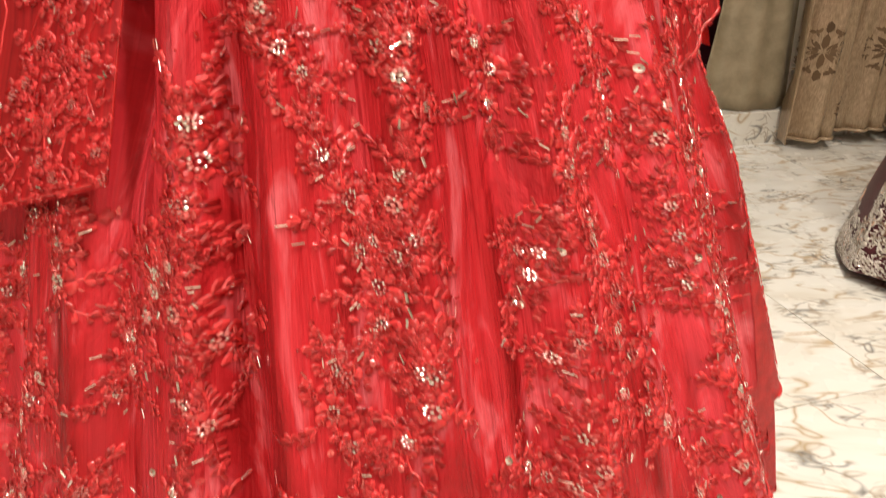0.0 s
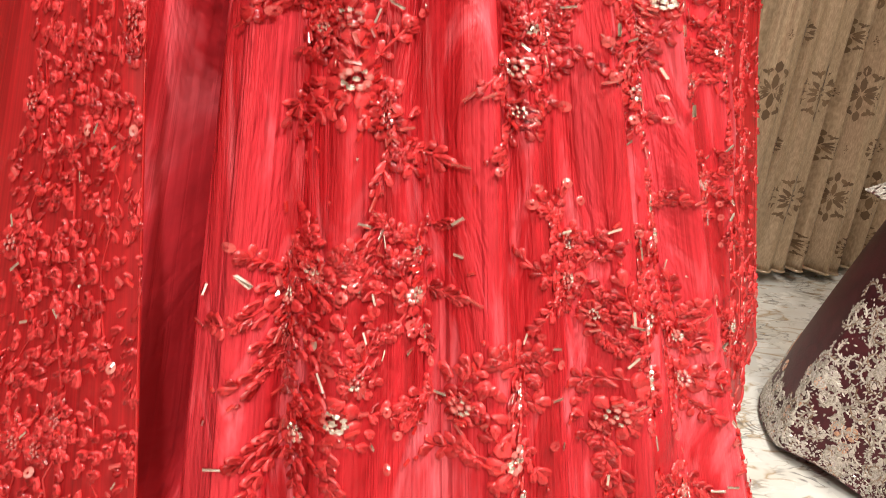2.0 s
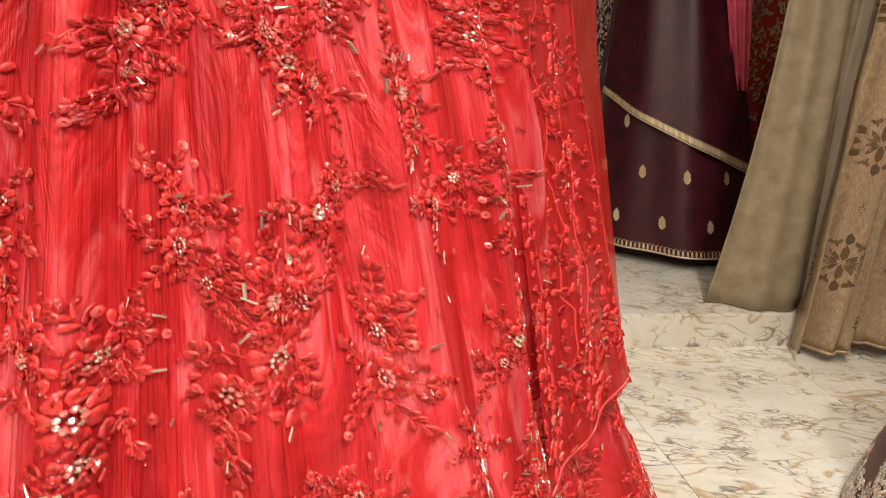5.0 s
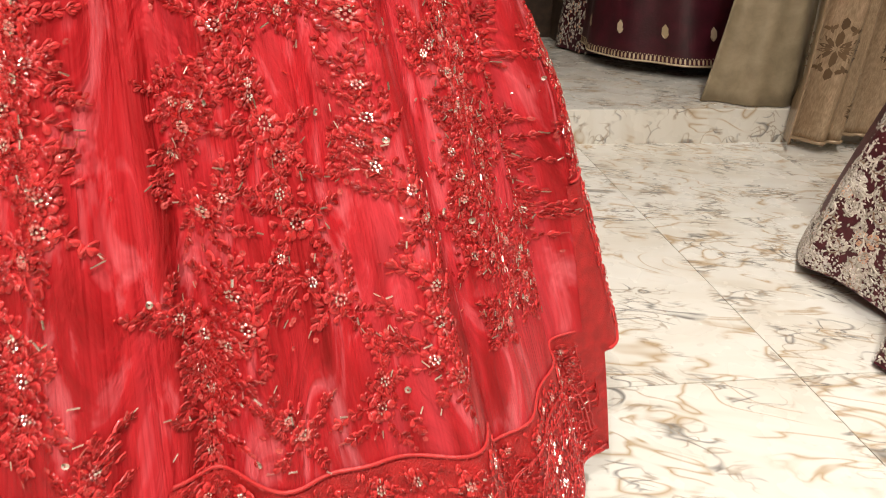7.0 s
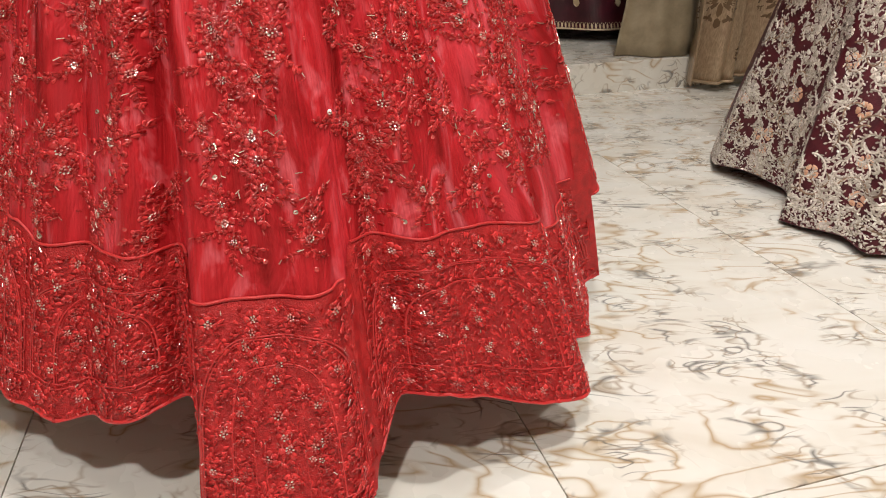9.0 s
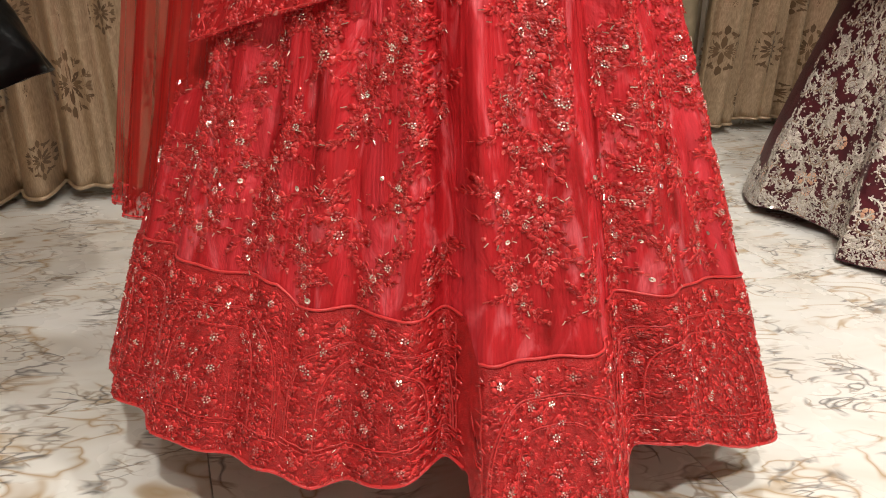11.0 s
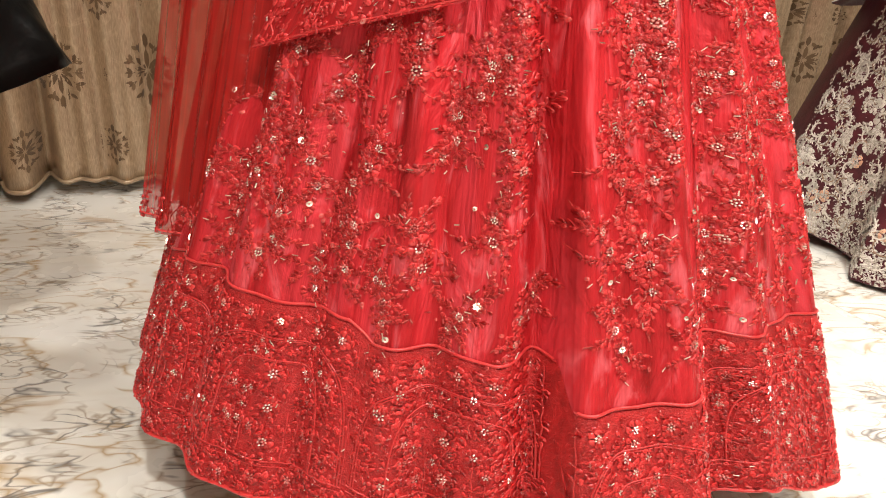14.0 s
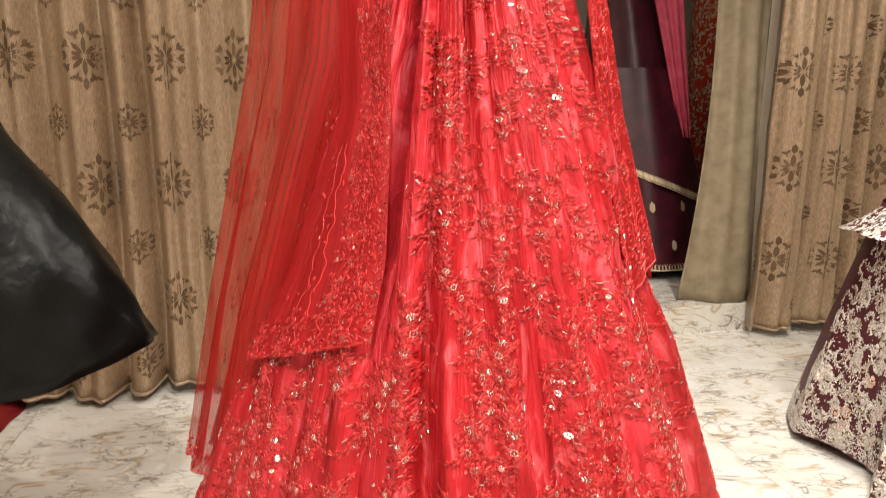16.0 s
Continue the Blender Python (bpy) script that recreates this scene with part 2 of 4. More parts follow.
# ---- meshes ----
def link_mesh(name, verts, faces, mats, parent=None, label="", slots=None, uvs=None, smooth=True, kind=""):
    me = bpy.data.meshes.new(name)
    me.from_pydata([tuple(v) for v in np.asarray(verts, float).tolist()], [], [tuple(f) for f in faces])
    for m in mats if isinstance(mats, (list, tuple)) else [mats]:
        me.materials.append(m)
    if slots is not None:
        me.polygons.foreach_set("material_index", np.asarray(slots, np.int32))
    if uvs is not None:
        layer = me.uv_layers.new(name="UVMap")
        loops = np.empty(len(me.loops), np.int32)
        me.loops.foreach_get("vertex_index", loops)
        layer.data.foreach_set("uv", np.asarray(uvs, np.float32)[loops].ravel())
    if smooth:
        soft = np.ones(len(me.polygons), bool)
        if slots is not None:
            used = mats if isinstance(mats, (list, tuple)) else [mats]
            hard = [i for i, m in enumerate(used) if m in (SILVER, PINK_SEQUIN, PEARL, CRYSTAL, RED_BEAD, GLINT)]
            soft = ~np.isin(np.asarray(slots), hard)
        me.polygons.foreach_set("use_smooth", soft)
    me.update()
    ob = new(name, me)
    ob.parent = parent
    if kind or label:
        tagged(ob, label, "", "", kind)
    return ob


def thing(name, label, category, at=(0, 0, 0), group="", kind=""):
    ob = new(name)
    ob.location = at
    return tagged(ob, label, category, group, kind)


def part(name, bm, material, parent, label=""):
    me = bpy.data.meshes.new(name)
    bm.to_mesh(me)
    bm.free()
    me.materials.append(material)
    ob = new(name, me)
    ob.parent = parent
    if label:
        ob["label"] = label
    return ob


def box_bm(lo, hi, bevel=0.0, m=None):
    bm = bmesh.new()
    bmesh.ops.create_cube(bm, size=1.0)
    lo, hi = Vector(lo), Vector(hi)
    for v in bm.verts:
        v.co = Vector((lo[i] + (v.co[i] + 0.5) * (hi[i] - lo[i]) for i in range(3)))
    if bevel:
        bmesh.ops.bevel(bm, geom=bm.edges[:], offset=bevel, segments=2, affect="EDGES", profile=0.6)
    if m is not None:
        bm.transform(m)
    return bm


LOOP_U = np.arange(8) * math.pi / 4
LOOP_X, LOOP_Y = 0.5 - 0.5 * np.cos(LOOP_U), 0.62 * np.sin(LOOP_U) * (0.40 + 0.75 * (0.5 - 0.5 * np.cos(LOOP_U)))
LOOP = np.concatenate([
    np.stack([LOOP_X, LOOP_Y, 0 * LOOP_U], 1),
    np.stack([0.6 + 0.80 * (LOOP_X - 0.6), 0.80 * LOOP_Y, 0.75 + 0.25 * np.cos(3 * LOOP_U)], 1),
    [[0.6, 0.0, -0.25]],
])
LOOP_FACES = [(i, (i + 1) % 8, 8 + (i + 1) % 8, 8 + i) for i in range(8)] + [(8 + i, 8 + (i + 1) % 8, 16) for i in range(8)]


class Bag:
    """Collects small pieces in flat coordinates (x along the cloth, y up it, h off it), to lay them on a surface at once."""

    def __init__(self):
        self.v, self.f, self.s, self.n, self.k = [], [], [], 0, 0

    def add(self, verts, faces, slot):
        self.v.append(np.asarray(verts, float))
        self.f += [tuple(i + self.n for i in f) for f in faces]
        self.s += [slot] * len(faces)
        self.n += len(verts)

    def points(self):
        return np.concatenate(self.v)

    def leaf(self, x, y, ang, length, width, high, slot, h0=0.0004):
        """A padded leaf or petal that starts at x, y and points along ang."""
        t = np.array([0, 0.3, 0.7, 0.3, 0.7, 1.0, 0.5])
        w = np.array([0, 0.8, 0.8, -0.8, -0.8, 0, 0.0]) * width / 2
        rim = h0
        if self.k % 3 == 0:
            rim, high = high * 0.9, high * 0.25
        self.k += 1
        h = np.array([h0, rim, rim, rim, rim, h0 if rim == h0 else rim * 0.6, high])
        c, s = math.cos(ang), math.sin(ang)
        px = x + t * length * c - w * s
        py = y + t * length * s + w * c
        self.add(np.stack([px, py, h], 1), [(0, 6, 1), (1, 6, 2), (2, 6, 5), (5, 6, 4), (4, 6, 3), (3, 6, 0)], slot)

    def loop(self, x, y, ang, length, width, high, slot, h0=0.0003):
        """A drop-shaped loop of coiled thread: a raised rim round a sunken middle."""
        c, s = math.cos(ang), math.sin(ang)
        a, b = LOOP[:, 0] * length, LOOP[:, 1] * width
        self.add(np.stack([x + a * c - b * s, y + a * s + b * c, h0 + LOOP[:, 2] * high], 1), LOOP_FACES, slot)

    def bead(self, x, y, r, slot, h=0.0, long=1.0, ang=0.0):
        c, s = math.cos(ang), math.sin(ang)
        if long > 1.7:
            e = [(k * r * long, b * r, d * r) for k in (-1, 1) for b, d in ((-0.9, 0.0), (-0.55, 0.9), (0.55, 0.9), (0.9, 0.0))]
            v = [(x + a * c - b * s, y + a * s + b * c, h + r * 0.3 + d) for a, b, d in e]
            self.add(v, [(0, 1, 5, 4), (1, 2, 6, 5), (2, 3, 7, 6), (3, 2, 1, 0), (4, 5, 6, 7)], slot)
            return
        e = [(r * long, 0, 0), (0, r, 0), (-r * long, 0, 0), (0, -r, 0), (0, 0, r), (0, 0, -r)]
        v = [(x + a * c - b * s, y + a * s + b * c, h + r * 0.8 + d) for a, b, d in e]
        self.add(v, [(0, 1, 4), (1, 2, 4), (2, 3, 4), (3, 0, 4)], slot)

    def round_bead(self, x, y, r, slot, h=0.0):
        k = np.arange(6) * math.pi / 3
        ring = np.stack([x + r * np.cos(k), y + r * np.sin(k), np.full(6, h + r * 0.4)], 1)
        mid = np.stack([x + 0.75 * r * np.cos(k + 0.5), y + 0.75 * r * np.sin(k + 0.5), np.full(6, h + r * 1.25)], 1)
        v = np.concatenate([ring, mid, [[x, y, h + r * 1.7]]])
        f = [(i, (i + 1) % 6, 6 + i) for i in range(6)] + [((i + 1) % 6, 6 + (i + 1) % 6, 6 + i) for i in range(6)]
        f += [(6 + i, 6 + (i + 1) % 6, 12) for i in range(6)]
        self.add(v, f, slot)

    def sequin(self, x, y, r, slot, rng, h=0.003):
        """A small round disc with a hole, hanging a little askew."""
        k = np.arange(10) * math.pi / 5
        tx, ty = rng.uniform(-0.35, 0.35), rng.uniform(-0.35, 0.35)
        outer = np.stack([x + r * np.cos(k), y + r * np.sin(k), h + r * (tx * np.cos(k) + ty * np.sin(k))], 1)
        inner = np.stack([x + 0.28 * r * np.cos(k), y + 0.28 * r * np.sin(k), h + 0.0006 + 0.28 * r * (tx * np.cos(k) + ty * np.sin(k))], 1)
        self.add(np.concatenate([outer, inner]), [(i, (i + 1) % 10, 10 + (i + 1) % 10, 10 + i) for i in range(10)], slot)

    def cord(self, xs, ys, r, slot, h=0.0):
        xs, ys = np.asarray(xs, float), np.asarray(ys, float)
        dx, dy = np.gradient(xs), np.gradient(ys)
        l = np.hypot(dx, dy) + 1e-9
        nx, ny = -dy / l, dx / l
        rows = [np.stack([xs + nx * a * r, ys + ny * a * r, np.full(len(xs), h + b * r)], 1) for a, b in ((-1, 0.05), (-0.7, 0.9), (0, 1.3), (0.7, 0.9), (1, 0.05))]
        v, f, m = np.concatenate(rows), [], len(xs)
        for k in range(4):
            f += [(k * m + i, k * m + i + 1, (k + 1) * m + i + 1, (k + 1) * m + i) for i in range(m - 1)]
        self.add(v, f, slot)

    def braid(self, xs, ys, width, slot, h=0.0, sx=1.0):
        """A plaited cord: short slanting stitches in two rows. sx: the surface's unit of x in metres."""
        xs, ys = np.asarray(xs, float), np.asarray(ys, float)
        run = np.concatenate([[0], np.cumsum(np.hypot(np.diff(xs) * sx, np.diff(ys)))])
        for i, s in enumerate(np.arange(0, run[-1], width * 0.55)):
            x, y = np.interp(s, run, xs) * sx, np.interp(s, run, ys)
            x2, y2 = np.interp(s + width * 0.5, run, xs) * sx, np.interp(s + width * 0.5, run, ys)
            a = math.atan2(y2 - y, x2 - x) + (0.55 if i % 2 else -0.55)
            self.leaf(x - 0.6 * width * math.cos(a), y - 0.6 * width * math.sin(a), a, 1.3 * width, 0.62 * width, 0.5 * width + h, slot, h + 0.0006)
            self.v[-1][:, 0] /= sx

    def flower(self, x, y, r, petals, slot, bead_slot, rng, beads=7, glint=0):
        """Looped petals about a close ring of beads."""
        turn = rng.uniform(0, 6.28)
        for i in range(petals):
            a = turn + i * 2 * math.pi / petals + rng.uniform(-0.12, 0.12)
            self.loop(x + 0.30 * r * math.cos(a), y + 0.30 * r * math.sin(a), a, r * rng.uniform(0.62, 0.78), 4.4 * r / petals, 0.0026, slot)
        size = min(0.0017, 0.16 * r)
        for i in range(beads):
            a = turn + i * 2 * math.pi / max(1, beads - 1)
            d = 0.0 if i == 0 else r * rng.uniform(0.28, 0.36)
            self.round_bead(x + d * math.cos(a), y + d * math.sin(a), size * rng.uniform(0.8, 1.1), glint if glint and rng.random() < 0.42 else bead_slot, 0.0018)


def lay(bag, surf, a0, b0, sx=1.0):
    """Lays a bag on a surface: surf(a, b) gives places and normals. x and y are lengths in metres from a0, b0."""
    p = bag.points()
    pos, nor = surf(a0 + p[:, 0] * sx, b0 + p[:, 1])
    return pos + nor * p[:, 2:3]


def with_normals(place, a, b, da=1e-3, db=1e-3):
    p = place(a, b)
    n = np.cross(place(a + da, b) - p, place(a, b + db) - p)
    return p, n / (np.linalg.norm(n, axis=1, keepdims=True) + 1e-12)


def sheet(name, place, a, b, material, parent, label="", uv_scale=(1, 1), thick=0.0, kind=""):
    """A cloth from a grid of surface coordinates; thick gives it a back."""
    A, B = np.meshgrid(a, b)
    pos = place(A.ravel(), B.ravel())
    na, nb = len(a), len(b)
    f = [(j * na + i, j * na + i + 1, (j + 1) * na + i + 1, (j + 1) * na + i) for j in range(nb - 1) for i in range(na - 1)]
    uv = np.stack([A.ravel() * uv_scale[0], B.ravel() * uv_scale[1]], 1)
    ob = link_mesh(name, pos, f, material, parent, label, uvs=uv, kind=kind)
    if thick:
        s = ob.modifiers.new("thickness", "SOLIDIFY")
        s.thickness, s.offset = thick, -1
    return ob

# ---- the room, turned against the camera's first heading ----
TURN = radians(15.3)
ROOM = Matrix.Rotation(TURN, 4, "Z")
CT, ST = math.cos(TURN), math.sin(TURN)
STEP = 0.135


def room_xyz(p, q, z):
    return np.stack([p * CT - q * ST, p * ST + q * CT, z], -1)


TILE, JOINT = 0.752, 0.002
floor = tagged(part("floor", box_bm((-3.4, -3.2, -0.12), (3.6, 1.238, -0.006), 0, ROOM), GROUT, None), "polished white marble tile floor with grey joints", "floor", "", "structure")
tile_bm = box_bm((-TILE / 2 + JOINT / 2, -TILE / 2 + JOINT / 2, -0.012), (TILE / 2 - JOINT / 2, TILE / 2 - JOINT / 2, 0), 0.0012)
tile_mesh = bpy.data.meshes.new("tile")
tile_bm.to_mesh(tile_mesh)
tile_bm.free()
tile_mesh.materials.append(MARBLE)


def tapered_block(name, lo, hi, material, label, category, bevel=0.0, m=ROOM):
    return tagged(part(name, box_bm(lo, hi, bevel, m), material, None), label, category, "", "structure")


tapered_block("platform", (-1.6, 1.24, -0.12), (3.0, 3.1, STEP), MARBLE, "low marble platform one step above the floor", "platform", 0.004)
tapered_block("wall_back_left", (-3.5, 1.25, STEP + 0.002), (-0.55, 1.30, CEILING), PAINT, "cream painted wall behind a curtain", "wall")
tapered_block("wall_back_right", (1.78, 1.30, STEP + 0.002), (3.7, 1.36, CEILING), PAINT, "cream painted wall behind a curtain", "wall")
tapered_block("skirting_left", (-3.4, 1.24, 0), (-1.602, 1.3, STEP), MARBLE, "marble upstand under the curtain wall", "skirting")
tapered_block("skirting_right", (3.002, 1.24, 0), (3.6, 1.36, STEP), MARBLE, "marble upstand under the curtain wall", "skirting")
tapered_block("wall_niche", (-1.6, 3.1, -0.12), (3.1, 3.2, CEILING), PAINT, "cream painted rear wall of the alcove", "wall")
tapered_block("wall_niche_west", (-1.72, 1.302, -0.12), (-1.602, 3.2, CEILING), PAINT, "cream painted side wall of the alcove", "wall")
tapered_block("wall_niche_east", (3.002, 1.362, -0.12), (3.12, 3.1, CEILING), PAINT, "cream painted side wall of the alcove", "wall")
tapered_block("wall_west", (-3.5, -3.2, -0.12), (-3.4, 1.25, CEILING), PAINT, "cream painted showroom wall", "wall")
tapered_block("wall_east", (3.6, -3.2, -0.12), (3.7, 1.3, CEILING), PAINT, "cream painted showroom wall", "wall")
tapered_block("wall_south", (-3.5, -3.3, -0.12), (3.7, -3.2, CEILING), PAINT, "cream painted showroom wall", "wall")
tapered_block("ceiling", (-3.5, -3.3, CEILING), (3.7, 3.2, CEILING + 0.1), CEILING_PAINT, "plain white showroom ceiling", "ceiling")

for x, y, watts in LAMPS:
    lamp = thing("downlight", "round recessed ceiling downlight, switched on", "ceiling light", (x, y, CEILING), "ceiling downlights")
    bm = bmesh.new()
    bmesh.ops.create_cone(bm, cap_ends=False, segments=24, radius1=0.085, radius2=0.07, depth=0.02, matrix=Matrix.Translation((0, 0, -0.01)))
    part("rim", bm, WHITE, lamp)
    bm = bmesh.new()
    bmesh.ops.create_cone(bm, cap_ends=True, segments=24, radius1=0.068, radius2=0.068, depth=0.004, matrix=Matrix.Translation((0, 0, -0.004)))
    part("lens", bm, LAMP_GLASS, lamp)
    light = bpy.data.lights.new("downlight_beam", "AREA")
    light.shape, light.size, light.energy, light.color = "DISK", 0.14, watts, (1.0, 0.935, 0.85)
    light.spread = radians(150)
    beam = new("downlight_beam", light)
    beam.matrix_world = Matrix.Translation((x, y, CEILING - 0.03))


# ---- curtains ----
def fold_shape(seed, wave, deep=1.0):
    """Full round folds towards the room with sharp creases between, of uneven width."""
    rng = np.random.default_rng(seed)
    f = rng.uniform(0, 6.28, 5)

    def off(p, z):
        x = p + 0.02 * np.sin(2.1 * z + 3 * p) + 0.22 * wave * np.sin(6.283 * p / (2.7 * wave) + f[0]) + 0.12 * wave * np.sin(6.283 * p / (1.6 * wave) + f[1])
        fold = -np.abs(np.sin(math.pi * x / wave + f[2])) ** 0.75
        size = 1 + 0.35 * np.sin(6.283 * p / (3.9 * wave) + f[3])
        small = 0.012 * np.sin(6.283 * p / (0.41 * wave) + f[4] + 0.8 * z)
        return deep * (0.105 * size * (fold + 0.6) + small) * (0.85 + 0.25 * (1.4 - np.clip(z, 0, 2.4)) / 1.4)

    return off


def medallion(bag, x, y, size, rng, slot=0):
    """A woven lozenge: petals about a heart, a crown of leaves outside, a tip above and below."""
    count = 10 if size > 0.06 else 5
    for k in range(count):
        a = k * 2 * math.pi / count + math.pi / 2
        reach = size * (0.17 + 0.16 * abs(math.sin(a)) ** 3)
        bag.leaf(x + 0.03 * size * math.cos(a), y + 0.03 * size * math.sin(a), a, reach, 0.085 * size, 0.0008, slot)
        if size > 0.06:
            c = a + math.pi / count
            d = size * (0.24 + 0.13 * abs(math.sin(c)) ** 2)
            for bend in (-0.7, 0.7):
                bag.leaf(x + d * math.cos(c), y + d * math.sin(c), c + bend, 0.13 * size, 0.07 * size, 0.0008, slot)
            bag.leaf(x + 0.8 * d * math.cos(c), y + 0.8 * d * math.sin(c), c, 0.17 * size, 0.05 * size, 0.0008, slot)
    bag.leaf(x, y + 0.36 * size, math.pi / 2, 0.24 * size, 0.10 * size, 0.0008, slot)
    bag.leaf(x, y - 0.36 * size, -math.pi / 2, 0.24 * size, 0.10 * size, 0.0008, slot)


def curtain(name, p0, p1, q, z0, z1, seed, wave, label, flare=0.0, motif0=0.0, step=0.235, deep=1.0):
    th = thing(name, label, "curtain")
    off = fold_shape(seed, wave, deep)

    def place(p, z):
        low = np.clip(1 - z / 1.4, 0, 1)
        pp = p - flare * low**2 * np.clip((p0 + 0.5 - p) / 0.5, 0, 1)
        hem = 0.012 * np.sin(9 * p + seed) * np.clip(1 - (z - z0) / 0.3, 0, 1)
        return room_xyz(pp, q + off(p, z) , z + hem)

    sheet("drape", place, np.arange(p0, p1 + 0.006, 0.012), np.linspace(z0, z1, 40), CHAMPAGNE, th, "", (1.4, 1.0), 0.003)
    rng, bag = np.random.default_rng(seed), Bag()
    for i, p in enumerate(np.arange(p0 + motif0, p1 - 0.04, step)):
        for k in range(6):
            medallion(bag, p + rng.normal(0, 0.004), z0 + 0.34 + 0.43 * k, 0.185, rng)
            medallion(bag, p + rng.normal(0, 0.003), z0 + 0.545 + 0.43 * k + 0.0, 0.032, rng)
            if p + step / 2 < p1 - 0.04:
                medallion(bag, p + step / 2, z0 + 0.125 + 0.43 * k, 0.11, rng)
                medallion(bag, p + step / 2, z0 + 0.34 + 0.43 * k, 0.03, rng)
    pos = lay(bag, lambda a, b: (lambda pn: (pn[0], -pn[1] * np.sign((pn[1] @ np.array([-ST, CT, 0]))[:, None])))(with_normals(place, a, b)), 0, 0)
    link_mesh("woven_motif", pos, bag.f, MOTIF, th, "brown damask medallions", kind="stuff")
    bag = Bag()
    ps = np.arange(p0, p1 + 0.006, 0.012)
    bag.cord(ps, np.full(len(ps), z0 + 0.008), 0.006, 0)
    link_mesh("hem", lay(bag, lambda a, b: with_normals(place, a, b), 0, 0), bag.f, CHAMPAGNE, th, uvs=np.zeros((bag.n, 2)))
    return th


curtain("curtain", -3.3, -0.42, 1.0, 0.032, 2.7, 3, 0.20, "gathered champagne satin curtain with brown damask medallions", 0, 0.05, 0.235, 1.25)
curtain("curtain", 1.70, 3.55, 1.13, 0.045, 2.7, 8, 0.17, "champagne satin curtain with brown medallions beside the alcove", 0.06, 0.08, 0.235, 1.25)

plain = thing("curtain", "plain olive-beige jacquard curtain hanging onto the marble step", "curtain")


def plain_place(p, z):
    low = np.clip(1 - (z - STEP) / 1.3, 0, 1)
    pp = p - 0.13 * low**2 * np.clip((1.80 - p) / 0.28, 0, 1)
    return room_xyz(pp, 1.36 + 0.028 * np.sin((p - 1.44) * 21) + 0.012 * np.sin((p - 1.44) * 58 + 1.5 * z) - 0.09 * low * np.clip((p - 1.45) / 0.25, 0, 1), z)


sheet("drape", plain_place, np.arange(1.52, 1.86, 0.01), np.linspace(STEP + 0.004, 2.7, 40), PLAIN_CURTAIN, plain, "", (1, 1), 0.004)

# ---- the red dress ----
CX, CY, WAIST = -0.12, -0.365, 1.30
HEM = [(-180, 0.10), (-120, 0.11), (-90, 0.13), (-69, 0.150), (-50, 0.155), (-36, 0.160), (-28, 0.160), (-22, 0.148), (-15, 0.160), (-7, 0.181), (-0.6, 0.180), (0.4, 0.06), (9, 0.048), (18.0, 0.055), (20.5, 0.072), (24.0, 0.112), (28.0, 0.150), (33, 0.160), (38, 0.140), (47, 0.096), (58.6, 0.072), (60, 0.118), (73, 0.070), (84, 0.080), (90.5, 0.085), (92, 0.245), (108, 0.26), (140, 0.25), (179, 0.11), (180, 0.10)]
BAND = [(-180, 0.33), (-100, 0.33), (-80, 0.345), (-63, 0.386), (-30, 0.387), (-26, 0.366), (-0.6, 0.364), (0.4, 0.328), (21.0, 0.328), (22.5, 0.362), (44, 0.352), (58.6, 0.330), (60, 0.285), (80, 0.28), (90.5, 0.285), (92, 0.49), (140, 0.48), (179, 0.34), (180, 0.33)]
HEM_T, HEM_Z = np.radians([a for a, _ in HEM]), np.array([b for _, b in HEM])
BAND_T, BAND_Z = np.radians([a for a, _ in BAND]), np.array([b for _, b in BAND])


def wrap(t):
    return (t + math.pi) % (2 * math.pi) - math.pi


def bump_deg(d, mid, width):
    return np.exp(-(((d - mid) / width) ** 2))


def gate_deg(d, lo, hi, soft=1.0):
    return 1 / (1 + np.exp(-(d - lo) / soft * 2.2)) - 1 / (1 + np.exp(-(d - hi) / soft * 2.2))


def skirt_radius(t, z):
    d = np.degrees(wrap(t))
    low = np.clip((0.95 - z) / 0.75, 0, 1.15)
    r = 0.60 - 0.335 * z
    side = np.clip((1.02 - z) / 0.42, 0, 1)
    r = r + low * (0.020 * gate_deg(d, 0, 21.5, 0.5) - 0.050 * bump_deg(d, -4.0, 4.2) - 0.045 * bump_deg(d, 27.0, 4.2) * (d > 21.3) - 0.013 * gate_deg(d, 19, 21.3, 0.5))
    r = r + low * (0.036 * bump_deg(d, 52, 9) * (d < 59) + 0.02 * gate_deg(d, 59, 59.8, 0.3) - 0.02 * bump_deg(d, 63, 4))
    r = r + side * (0.006 * bump_deg(d, 80, 10) + 0.076 * gate_deg(d, 91.5, 128, 3.5))
    r = r + low * (-0.02 * bump_deg(d, -36, 10) - 0.016 * bump_deg(d, -18, 8) + 0.014 * bump_deg(d, -68, 10))
    r = r + low * 0.010 * (np.sin(7 * t + 1.0) + 0.6 * np.sin(11 * t + 2.0)) * (1 - gate_deg(d, -8, 60, 3))
    r = r - np.clip((z - 0.70) / 0.14, 0, 1) * (0.065 * gate_deg(d, -20.5, -14.6, 0.8) + 0.012 * bump_deg(d, -25, 5))
    r = r + 0.032 * gate_deg(d, 66, 140, 8) * np.clip((z - 0.80) / 0.2, 0, 1)
    pleat = 0.0095 * np.sin(23 * t + 1.6 * np.sin(5 * t) + 0.8 * z) + 0.0050 * np.sin(41 * t + 2 * np.sin(3 * t) + 2.5 * z)
    gather = 0.004 * np.sin(67 * t + 1.5 * np.sin(4 * t)) * np.clip((z - 0.75) / 0.5, 0, 1)
    return r + pleat * np.clip(1.2 - low * 0.5, 0.3, 1) + gather


def skirt_at(t, z):
    r = skirt_radius(t, z)
    return np.stack([CX + r * np.sin(t), CY - r * np.cos(t), z], -1)


def skirt_surf(t, z):
    return with_normals(skirt_at, t, z)


